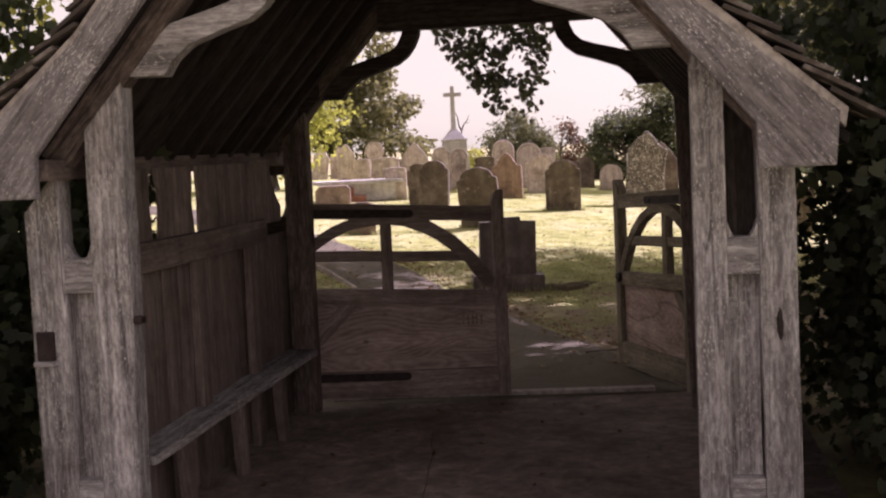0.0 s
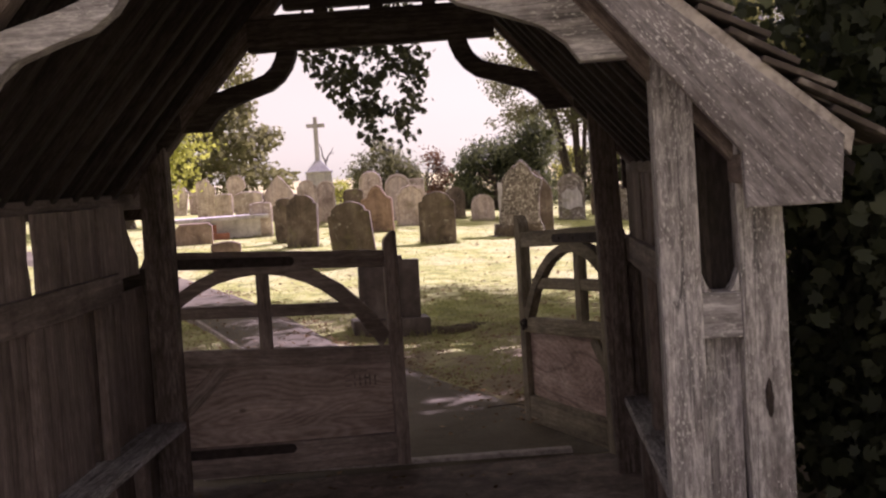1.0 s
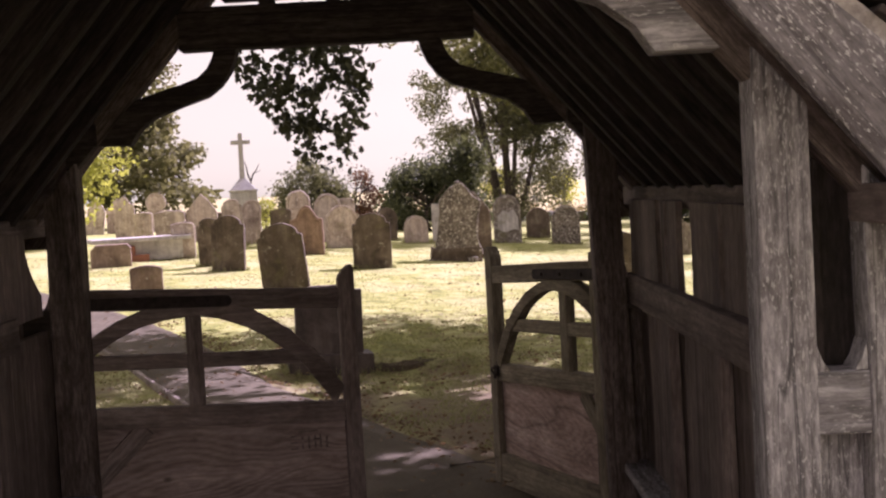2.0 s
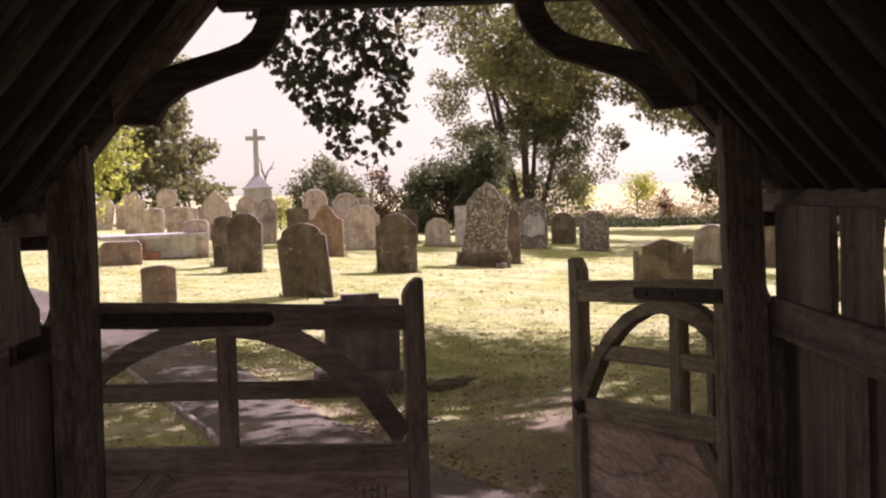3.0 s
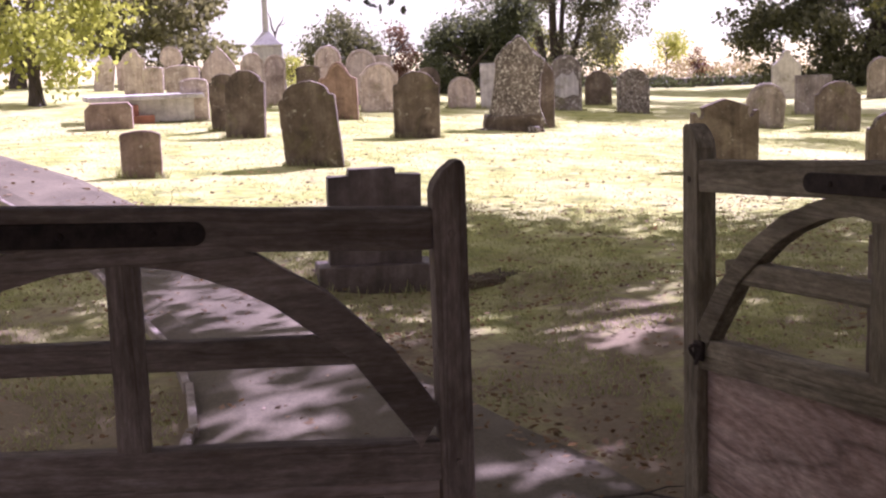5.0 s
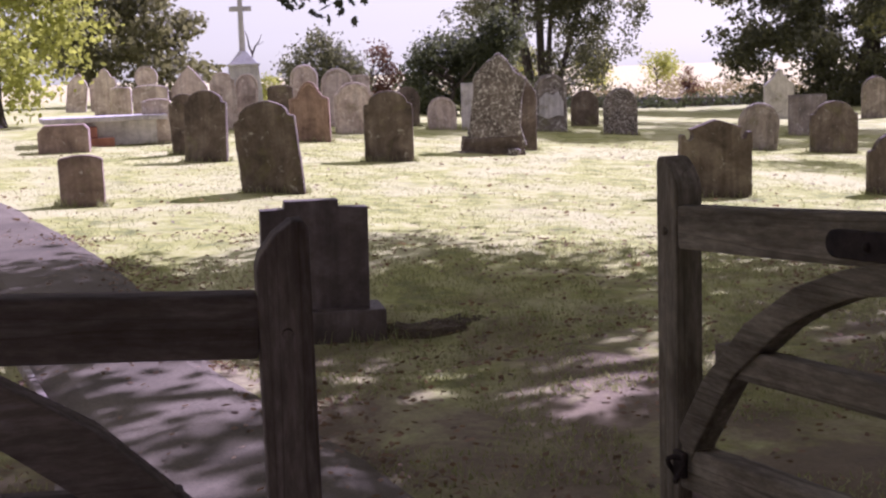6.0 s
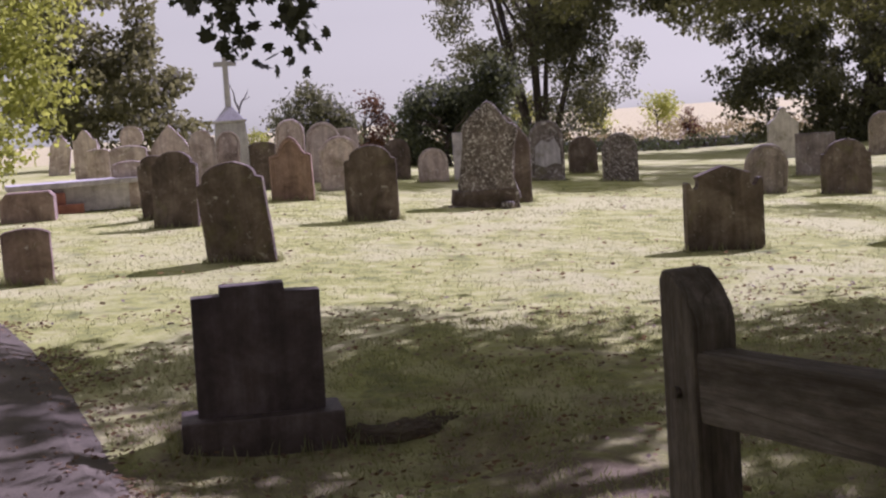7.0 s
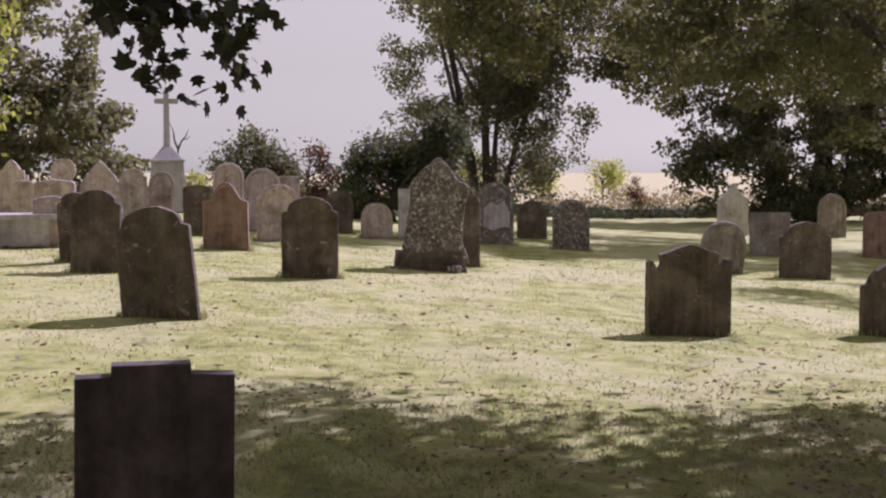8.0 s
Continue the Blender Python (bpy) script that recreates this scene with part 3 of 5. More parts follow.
def splat(v0, v1, s, waist):
    """An upright board between rail and plate, hollowed along both edges."""
    e = [random.uniform(-0.006, 0.006) for _ in range(4)]
    rim = [(v0 + 0.004, 1.24), (v1 - 0.004, 1.24), (v1 - waist * 0.3, 1.31), (v1 - waist + e[0], 1.42), (v1 - waist * 0.8 + e[1], 1.49), (v1 - waist * 0.2, 1.55), (v1 - 0.004, 1.6),
           (v0 + 0.004, 1.6), (v0 + waist * 0.2, 1.55), (v0 + waist * 0.8 + e[2], 1.49), (v0 + waist + e[3], 1.42), (v0 + waist * 0.3, 1.31)]
    mid = (v0 + v1) / 2
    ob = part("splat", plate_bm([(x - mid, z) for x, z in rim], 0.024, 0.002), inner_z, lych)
    ob.matrix_basis = Matrix.Translation((s * 1.29, mid, 0)) @ pose(0, 0, 0, 0, 0, 90)


for v0, v1, waist in ((0.17, 0.655, 0.02), (0.745, 1.185, 0.025), (1.265, 1.61, 0.012), (1.622, 2.008, 0.008), (2.04, 2.42, 0.01)):
    splat(v0, v1, -1, waist)
for v0, v1, waist in ((0.17, 0.62, 0.02), (0.66, 1.12, 0.02), (1.16, 1.58, 0.02), (1.8, 1.99, 0.02), (2.02, 2.12, 0.012), (2.2, 2.82, 0.01)):
    splat(v0, v1, 1, waist)
# the last board by the gate posts ends in a hollow curve
curve = [(2.42, 1.24), (2.66, 1.24), (2.66, 1.33), (2.62, 1.36), (2.56, 1.41), (2.51, 1.47), (2.48, 1.53), (2.47, 1.6), (2.42, 1.6)]
ob = part("splat", plate_bm([(x - 2.5, z) for x, z in curve], 0.024, 0.002), inner_z, lych)
ob.matrix_basis = Matrix.Translation((-1.295, 2.5, 0)) @ pose(0, 0, 0, 0, 0, 90)

# iron bolt, and a dark slot with its ledge, on the front posts
bm = box_bm(0.05, 0.05, 0.03, 0.008)
ob = part("iron_bolt", bm, iron, lych)
ob.matrix_basis = Matrix.Translation((-1.102, 0.03, 0.985))
# the slot is a raised dark block; the hollow's shade is its colour
ob = part("dark_slot_block", box_bm(0.075, 0.03, 0.12, 0.008), iron, lych)
ob.matrix_basis = Matrix.Translation((-1.488, 0.0, 0.845))
ob = part("ledge", box_bm(0.085, 0.06, 0.018, 0.004), oak_x, lych)
ob.matrix_basis = Matrix.Translation((-1.488, -0.01, 0.828))

bm = bmesh.new()
bmesh.ops.create_uvsphere(bm, u_segments=10, v_segments=8, radius=1.0, matrix=Matrix.Diagonal((0.013, 0.006, 0.06, 1)))
rough_up(bm, 0.006, 40.0)
ob = part("rot_hole", bm, roof_z_oak, lych, "dark rotted hollow in the post")
ob.matrix_basis = Matrix.Translation((1.386, 0.0, 0.93))

# benches along both walls
for s in (-1, 1):
    seat_v = (0.13, DEPTH - 0.1)
    wide = 0.2 if s < 0 else 0.13
    bench = thing("bench", LYCH @ Matrix.Translation((-1.225 if s < 0 else 1.255, 1.5, 0)), "plain weathered oak plank bench along the lychgate wall", "bench", "benches")
    if s > 0:
        seat_v = (0.5, DEPTH - 0.02)
    beam("seat", (-s * 0.015, seat_v[0] - 1.5, 0.4), (s * 0.015, seat_v[1] - 1.5, 0.4), wide, 0.042, oak_z, bench, side=(0, 0, 1), worn=0.003)
    for v in (0.62, 1.36, 2.08):
        beam("leg", (-s * (wide / 2 - 0.045), v - 1.5 + 0.02, 0.0), (-s * (wide / 2 - 0.04), v - 1.5 - 0.03, 0.385), 0.085, 0.05, inner_z, bench, side=(1, 0, 0), taper=1.15)


def arc_pts(cx, cz, r, a0, a1, n, rz=None):
    return [(cx + r * math.cos(radians(a0 + (a1 - a0) * i / n)), cz + (rz or r) * math.sin(radians(a0 + (a1 - a0) * i / n))) for i in range(n + 1)]


def limb(bm, pts, radii, seg=7):
    rings = []
    for i, p in enumerate(pts):
        p = Vector(p)
        way = (Vector(pts[min(i + 1, len(pts) - 1)]) - Vector(pts[max(i - 1, 0)])).normalized()
        q = way.to_track_quat("Z", "Y")
        rings.append([bm.verts.new(p + q @ Vector((radii[i] * math.cos(6.283 * j / seg), radii[i] * math.sin(6.283 * j / seg), 0))) for j in range(seg)])
    for a, c in zip(rings, rings[1:]):
        for j in range(seg):
            bm.faces.new((a[j], a[(j + 1) % seg], c[(j + 1) % seg], c[j]))
    bm.faces.new(rings[-1])


# ---- gates ----
# the arched brace of a gate leaf: upper edge and lower edge, from the hinge to the latch
ARCH_OVER = [(-0.09, 1.045), (-0.01, 1.112), (0.08, 1.165), (0.172, 1.203), (0.3, 1.235), (0.44, 1.244), (0.58, 1.226), (0.713, 1.177), (0.87, 1.078), (1.016, 0.93), (1.115, 0.785)]
ARCH_UNDER = [(-0.09, 0.955), (-0.006, 1.03), (0.09, 1.09), (0.187, 1.135), (0.3, 1.16), (0.43, 1.172), (0.55, 1.15), (0.67, 1.1), (0.747, 1.055), (0.905, 0.93), (1.04, 0.742), (1.06, 0.7)]


def gate(hinge, latch, label, upright, shaped, latched, face, mullion, jut):
    """A gate leaf that has dropped a little at its latch."""
    h, c = Vector((*hinge, 0)), Vector((*latch, 0))
    w = (c - h).length
    turn = math.degrees(math.atan2(c.y - h.y, c.x - h.x))
    g = thing("gate", pose(h.x, h.y, 0, 0, 0, turn), label, "gate", "gate leaves")
    x0 = -jut
    stile = plate_bm([(w - 0.078, 0.035), (w, 0.035), (w, 1.345), (w - 0.008, 1.358), (w - 0.024, 1.357), (w - 0.05, 1.338), (w - 0.072, 1.31), (w - 0.078, 1.29)], 0.07, 0.007, 0.002)
    part("latch_stile", stile, upright, g)
    beam("hinge_stile", (x0 + 0.035, 0, 0.05), (x0 + 0.035, 0, 1.36), 0.075, 0.065, upright, g)

    def rail(name, z_hinge, z_latch, tall, end=0.075, deep=0.06):
        """A rail that falls from hinge to latch; heights of its middle at x = 0 and x = 1."""
        at = lambda x: z_hinge + (z_latch - z_hinge) * x
        beam(name, (x0 + 0.07, 0, at(x0 + 0.07)), (w - end, 0, at(w - end)), tall, deep, upright, g)

    rail("top_rail", 1.272, 1.212, 0.095)
    rail("middle_rail", 0.985, 0.938, 0.067, 0.2, 0.045)
    rail("lock_rail", 0.732, 0.674, 0.095)
    rail("bottom_rail", 0.155, 0.135, 0.17)
    beam("mullion", (mullion, 0.0, 0.745), (mullion + 0.003, 0.0, 1.2), 0.074, 0.054, upright, g)
    low = 0.045 if latched else 0.0
    over = [(x, z - low * clamp((x - 0.2) / 0.4, 0, 1)) for x, z in ARCH_OVER]
    under = [(x, z - 0.3 * low) for x, z in ARCH_UNDER]
    ob = part("arched_brace", plate_bm(under + over[::-1], 0.055, 0.005, 0.002), shaped, g)
    ob.matrix_basis = Matrix.Translation((0, face * 0.004, 0))
    bm = plate_bm([(0, 0), (w - 0.08 - x0, 0), (w - 0.08 - x0, 0.42), (0, 0.47)], 0.02, 0.002)
    ob = part("panel", bm, red_panel if latched else panel_wood, g, "reddish split wooden panel" if latched else "flame-grained brown wooden panel")
    ob.matrix_basis = Matrix.Translation((x0 + 0.035, -face * 0.012, 0.222))
    beam("corner_batten", (-0.06, face * 0.012, 0.43), (0.19, face * 0.012, 0.672), 0.085, 0.02, upright, g, bevel=0.003)
    for z, ln, drop in ((1.256, 0.61, 0.026), (0.205, 0.55, 0.012))[: 1 if latched else 2]:
        strap = plate_bm([(x0, z - 0.027)] + arc_pts(ln - 0.026, z, 0.026, -90, 90, 8) + [(x0, z + 0.027)], 0.012, 0.003)
        ob = part("strap_hinge", strap, iron, g, "long black iron strap hinge")
        ob.matrix_basis = Matrix.Translation((0, face * 0.037, 0)) @ Matrix.Translation((0, 0, z)) @ pose(0, 0, 0, 0, math.degrees(drop / ln), 0) @ Matrix.Translation((0, 0, -z))
        for x in (0.1, 0.31, 0.5):
            bm = bmesh.new()
            bmesh.ops.create_uvsphere(bm, u_segments=8, v_segments=5, radius=0.009)
            ob = part("bolt", bm, iron, g)
            ob.matrix_basis = Matrix.Translation((x, face * 0.044, z - drop * x / ln))
    # pegs where rails meet the latch stile
    for z in (1.195, 0.665, 0.19):
        bm = bmesh.new()
        bmesh.ops.create_cone(bm, cap_ends=True, segments=8, radius1=0.009, radius2=0.008, depth=0.012, matrix=pose(0, 0, 0, 90, 0, 0))
        ob = part("peg", bm, upright, g)
        ob.matrix_basis = Matrix.Translation((w - 0.038, face * 0.037, z))
    if not latched:
        # worn carving in the panel
        for x, z, ww, hh in ((0.86, 0.5, 0.035, 0.008), (0.86, 0.53, 0.035, 0.008), (0.86, 0.56, 0.03, 0.008), (0.9, 0.5, 0.008, 0.07), (0.93, 0.5, 0.008, 0.07), (0.96, 0.5, 0.008, 0.075), (0.985, 0.5, 0.008, 0.075), (0.965, 0.54, 0.03, 0.008), (1.015, 0.5, 0.008, 0.06), (0.93, 0.58, 0.09, 0.008)):
            ob = part("carved_stroke", box_bm(ww, 0.003, hh * 0.85, 0.0), inner_x, g)
            ob.matrix_basis = Matrix.Translation((x, 0.002, z))
        return g
    bm = box_bm(0.045, 0.014, 0.06, 0.006)
    ob = part("latch", bm, iron, g, "black iron ring latch")
    ob.matrix_basis = Matrix.Translation((w - 0.095, face * 0.04, 0.65))
    bm = bmesh.new()
    turns = 20
    pts = [(0.022 * math.cos(6.283 * i / turns), 0.01 * math.sin(12.57 * i / turns), 0.028 * math.sin(6.283 * i / turns)) for i in range(turns + 1)]
    limb(bm, pts, [0.006] * len(pts), 6)
    ring = part("ring", bm, iron, ob)
    ring.matrix_basis = Matrix.Translation((0, face * 0.012, 0.02))
    return g


gate((-0.795, 7.715), (0.388, 7.775), "weathered oak gate leaf with arched brace, nearly closed", gate_z, gate_x, False, -1, 0.427, 0.12)
gate((1.51, 7.47), (1.236, 8.62), "weathered oak gate leaf with arched brace, standing open", mossy_z, mossy_x, True, 1, 0.33, 0.02)


# ---- headstones ----
def outline(kind, w, h):
    """The upright outline of a headstone of that kind."""
    r = w / 2
    foot = [(-r, -0.25), (r, -0.25)]
    if kind == "round":
        return foot + arc_pts(0, h - r, r, 0, 180, 14)
    if kind == "segment":
        rise = 0.24 * w
        right = [(r, h - rise - 0.06), (r - 0.006, h - rise - 0.03), (r - 0.03, h - rise - 0.02), (r - 0.06, h - rise - 0.01), (r * 0.76, h - 0.72 * rise), (r * 0.64, h - 0.45 * rise), (r * 0.45, h - 0.2 * rise), (r * 0.22, h - 0.04 * rise)]
        return foot + right + [(0, h)] + [(-x, z) for x, z in reversed(right)]
    if kind == "low":
        rise = 0.13 * w
        return foot + arc_pts(0, h - rise, r, 0, 180, 12, rise)
    if kind == "gothic":
        e = h - 0.62 * w
        right = [(r, e)] + [(r * (1 - t) ** 1.0 * (1 + 0.35 * t), e + (h - e) * t) for t in (0.2, 0.4, 0.6, 0.8)]
        return foot + right + [(0, h)] + [(-x, z) for x, z in reversed(right)]
    if kind == "ogee":
        e = h - 0.48 * w
        k = 0.48 * w
        right = [(r, e - 0.03), (r * 0.98, e + 0.08 * k), (r * 0.86, e + 0.13 * k), (r * 0.7, e + 0.16 * k), (r * 0.6, e + 0.27 * k), (r * 0.54, e + 0.42 * k), (r * 0.43, e + 0.61 * k), (r * 0.31, e + 0.78 * k), (r * 0.16, e + 0.93 * k)]
        return foot + right + [(0, h)] + [(-x, z) for x, z in reversed(right)]
    if kind == "eared":
        right = [(r, h - 0.15), (r - 0.015, h - 0.135), (r - 0.045, h - 0.14), (r - 0.055, h - 0.165), (r - 0.07, h - 0.2), (r - 0.1, h - 0.205), (r - 0.125, h - 0.18), (r - 0.13, h - 0.13), (r - 0.115, h - 0.105), (r - 0.11, h - 0.085)]
        return foot + right + [(0, h)] + [(-x, z) for x, z in reversed(right)]
    if kind == "stepped":
        return foot + [(r, h - 0.045), (r * 0.45, h - 0.04), (r * 0.44, h), (-r * 0.55, h - 0.004), (-r * 0.56, h - 0.045), (-r, h - 0.05)]
    if kind == "finial":
        e = h - 0.5 * w
        right = [(r, e - 0.1), (r * 1.04, e - 0.05), (r, e), (r * 0.6, e + 0.12), (r * 0.3, h - 0.16), (r * 0.2, h - 0.12), (r * 0.3, h - 0.07), (r * 0.12, h - 0.02)]
        return foot + right + [(0, h)] + [(-x, z) for x, z in reversed(right)]
    if kind == "celtic":
        q = 0.5 * r
        return foot + [(r * 0.9, h - 1.6 * r - 0.1), (q, h - 1.6 * r)] + arc_pts(0, h - 0.95 * r, 0.95 * r, -45, 225, 22) + [(-q, h - 1.6 * r), (-r * 0.9, h - 1.6 * r - 0.1)]
    return foot + [(r, h - 0.01), (r - 0.01, h), (-r + 0.01, h), (-r, h - 0.01)]


def moulding_bm(rim, thick, w, h):
    """A raised border on the stone's face, following its outline above the grass."""
    bm = bmesh.new()
    up = [p for p in rim if p[1] > 0.1]
    start = min(range(len(up)), key=lambda i: (up[i][1] - up[i][0] * 0.2))
    up = up[start:] + up[:start]
    loops = []
    for k, d in ((0.045, -0.004), (0.045, 0.016), (0.1, 0.016), (0.115, -0.004)):
        loops.append([bm.verts.new((px * (1 - 2 * k), -thick / 2 - d, 0.12 + (pz - 0.12) * (1 - k * w / h * 1.1))) for px, pz in up])
    for a, c in zip(loops, loops[1:]):
        for i in range(len(up) - 1):
            bm.faces.new((a[i], a[i + 1], c[i + 1], c[i]))
    bmesh.ops.recalc_face_normals(bm, faces=bm.faces[:])
    return bm


MOULDED = ("arched top and moulded edge", "bright moulded rim", "pale round-topped", "mottled round-topped", "tall lichened round", "with a round head", "low grey round", "pale rim", "ring-headed", "red sandstone", "grey rounded")


def headstone(kind, x, y, w, h, mat, label, thick=0.1, yaw=0.0, lean=0.0, tip=0.0):
    moulded = any(k in label for k in MOULDED)
    rim = outline(kind, w, h)
    fine = []
    for i, p in enumerate(rim):
        q = rim[(i + 1) % len(rim)]
        k = max(1, int((Vector(p) - Vector(q)).length / 0.07))
        fine += [(p[0] + (q[0] - p[0]) * j / k, p[1] + (q[1] - p[1]) * j / k) for j in range(k)]
    off = random.uniform(0, 90)
    rim = [(px + 0.008 * noise.noise(Vector((px * 9, pz * 9, off))), pz + 0.008 * noise.noise(Vector((px * 9, pz * 9, off + 5)))) for px, pz in fine]
    bm = plate_bm(rim, thick, 0.013 if kind in ("eared", "stepped", "celtic", "finial", "ogee") else 0.018 if kind == "segment" else 0.032)
    if moulded:
        t = thing("headstone", pose(x, y, ground_z(x, y), tip, lean, yaw), label, "headstone", "headstones in the churchyard")
        part("slab", bm, mat, t)
        part("moulding", moulding_bm(rim, thick, w, h), mat, t)
        if "dark stains" in label:
            bm = plate_bm([(-0.39 * w, 0.3), (-0.1 * w, 0.24), (0.2 * w, 0.3), (0.38 * w, 0.27), (0.37 * w, 0.5), (0.3 * w, 0.6), (0.22 * w, 0.74), (0.05 * w, 0.66), (-0.15 * w, 0.72), (-0.36 * w, 0.6)], 0.02, 0.006, 0.004)
            part("inscribed_panel", bm, white_stone, t, "pale washed panel").matrix_basis = Matrix.Translation((0, -thick / 2 - 0.008, 0))
        return t
    return solid("headstone", bm, mat, pose(x, y, ground_z(x, y), tip, lean, yaw), label, "headstone", "headstones in the churchyard")


STONES = [
    ("segment", -0.16, 21.4, 0.52, 0.87, brown_stone, "brown sandstone headstone with a shallow arched top", 0.13, -12, 1.5, -2),
    ("segment", 0.57, 18.25, 0.61, 0.91, brown_stone, "dark brown headstone leaning to one side on the grass", 0.13, -9, -5.0, 0),
    ("segment", 2.08, 21.3, 0.61, 0.88, brown_stone, "weathered headstone with a shallow arched top", 0.12, -6, 0, 0),
    ("ogee", 1.29, 24.6, 0.60, 0.90, red_stone, "red sandstone headstone with a curved pointed top", 0.12, -9, 0, 0),
    ("segment", 2.13, 26.5, 0.66, 0.85, weathered_stone, "lichened headstone with an arched top and moulded edge", 0.1, 0, 0, 0),
    ("gothic", 4.18, 23.5, 0.62, 1.2, brown_stone, "dark headstone standing close behind a taller one", 0.1, -4, 0, 0),
    ("flat", 4.42, 28.0, 0.46, 0.86, pale_stone, "small pale stone slab with a flat top", 0.08, 0, 0, 0),
    ("round", 5.84, 28.0, 0.61, 1.05, patchy_stone, "pale round-topped headstone with dark stains", 0.1, 0, 0, 0),
    ("round", 7.04, 30.0, 0.57, 0.72, brown_stone, "dark brown round-topped headstone in the grass", 0.1, 0, 0, 0),
    ("round", 7.0, 27.5, 0.63, 0.84, lichen_stone, "mottled round-topped headstone with lichen spots", 0.1, 0, 0, 0),
    ("round", 3.83, 28.0, 0.52, 0.60, weathered_stone, "low grey round-topped headstone", 0.12, 0, 0, 0),
    ("round", 3.32, 29.0, 0.50, 0.74, brown_stone, "brown round-topped headstone, slightly tilted", 0.1, 5, 2, 0),
    ("low", 4.65, 37.0, 0.70, 0.9, brown_stone, "dark broad headstone far back by the bushes", 0.1, 0, 0, 0),
    ("round", 1.52, 31.0, 0.56, 1.10, weathered_stone, "tall lichened round-topped headstone", 0.1, 0, 2, 0),
    ("round", 1.96, 28.5, 0.58, 1.05, weathered_stone, "lichened headstone with a round head", 0.1, 0, 4, 0),
    ("low", 2.51, 30.0, 0.5, 0.92, weathered_stone, "grey headstone among the others", 0.1, 0, 0, 0),
    ("celtic", -2.11, 39.0, 0.62, 1.15, weathered_stone, "ring-headed cross stone with lichen", 0.14, 0, 0, 0),
    ("ogee", -3.17, 38.5, 0.64, 1.0, weathered_stone, "lichened headstone with a shaped top", 0.1, 0, 0, 0),
    ("segment", 0.02, 27.7, 0.42, 0.98, weathered_stone, "grey headstone leaning back a little", 0.1, 0, -3, 0),
    ("round", 0.36, 28.2, 0.40, 0.94, weathered_stone, "grey headstone with a bright moulded rim", 0.1, 0, 3, 0),
    ("gothic", -0.66, 30.0, 0.68, 1.06, weathered_stone, "pointed grey headstone with lichen", 0.1, 0, 0, 0),
    ("low", -0.92, 24.4, 0.42, 0.66, weathered_stone, "low grey headstone beside the chest tomb", 0.1, 0, 0, 0),
    ("low", -1.32, 29.0, 0.64, 0.74, weathered_stone, "broad low grey stone headstone", 0.1, 0, 0, 0),
    ("low", -1.94, 30.0, 0.40, 0.68, weathered_stone, "small low grey stone headstone", 0.1, 0, 0, 0),
    ("low", 0.94, 27.0, 0.42, 0.77, brown_stone, "brown headstone half hidden behind another", 0.1, 0, 0, 0),
    ("eared", 5.08, 18.1, 0.76, 0.80, brown_stone, "broad dark headstone with a pediment and scrolled ears", 0.12, -2, 0, 0),
    ("round", 8.22, 24.35, 0.66, 0.73, grey_stone, "grey rounded headstone, tilted", 0.1, -4, 6, 0),
    ("finial", 14.75, 38.0, 0.84, 1.39, pale_stone, "tall pale headstone with a finial on its pointed top", 0.12, 0, 0, 0),
    ("flat", 10.95, 28.3, 0.76, 0.78, grey_stone, "plain square-topped grey headstone", 0.1, 0, 0, 0),
    ("segment", 9.29, 23.9, 0.75, 0.80, brown_stone, "broad brown headstone with an arched top", 0.1, -3, 0, 0),
    ("round", 17.2, 37.3, 0.79, 1.13, grey_stone, "dark round-topped headstone with a pale rim", 0.1, 0, 0, 0),
    ("low", 13.67, 29.1, 0.82, 0.9, red_stone, "reddish headstone under the trees", 0.1, 0, 0, 0),
    ("segment", 7.28, 18.35, 0.76, 0.71, brown_stone, "dark headstone with a rounded shoulder", 0.1, 0, 0, 0),
    ("low", -1.18, 17.6, 0.40, 0.47, pink_stone, "small brownish headstone with a shallow curved top", 0.09, 2, 0, 0),
    ("ogee", 2.28, 9.02, 0.46, 1.05, brown_stone, "dark headstone with a curved top close behind the gate", 0.11, -4, 0, 0),
    ("gothic", -3.8, 38.0, 0.5, 0.98, weathered_stone, "leaning pointed headstone beside the bushes", 0.1, 0, 8, 0),
    ("ogee", -2.64, 34.0, 0.5, 1.05, weathered_stone, "pale headstone with a shaped top", 0.1, 0, 0, 0),
    ("segment", -0.42, 22.4, 0.4, 0.8, brown_stone, "headstone standing close behind another", 0.1, 4, -2, 0),
]
for row in STONES:
    headstone(*row)

# tall headstone on a spread, broken foot
tall = thing("headstone", pose(3.80, 22.8, ground_z(3.8, 22.8), 0, 0, -8), "tall pointed headstone thick with pale lichen on a flared foot", "headstone", "headstones in the churchyard")
left = [(-0.1, 1.3), (-0.15, 1.275), (-0.235, 1.19), (-0.315, 1.1), (-0.345, 1.03), (-0.345, 0.86), (-0.365, 0.72), (-0.4, 0.5), (-0.415, 0.38), (-0.445, 0.31), (-0.43, 0.1)]
right = [(0.37, 0.1), (0.365, 0.16), (0.32, 0.27), (0.29, 0.37), (0.3, 0.5), (0.315, 0.76), (0.345, 0.87), (0.37, 0.93), (0.375, 1.03), (0.32, 1.065), (0.255, 1.1), (0.205, 1.16), (0.165, 1.23), (0.11, 1.3), (0.045, 1.365)]
part("slab", plate_bm(right + [(0, 1.385), (-0.04, 1.36)] + left, 0.17, 0.03, 0.008), lichen_stone, tall)
foot = box_bm(0.98, 0.25, 0.32, 0.03, 5, 0.0, 0.76)
rough_up(foot, 0.05, 5.0)
rough_up(foot, 0.02, 15.0)
ob = part("foot", foot, brown_stone, tall, "broken flared foot of the headstone")
ob.matrix_basis = Matrix.Translation((-0.1, 0, -0.09))
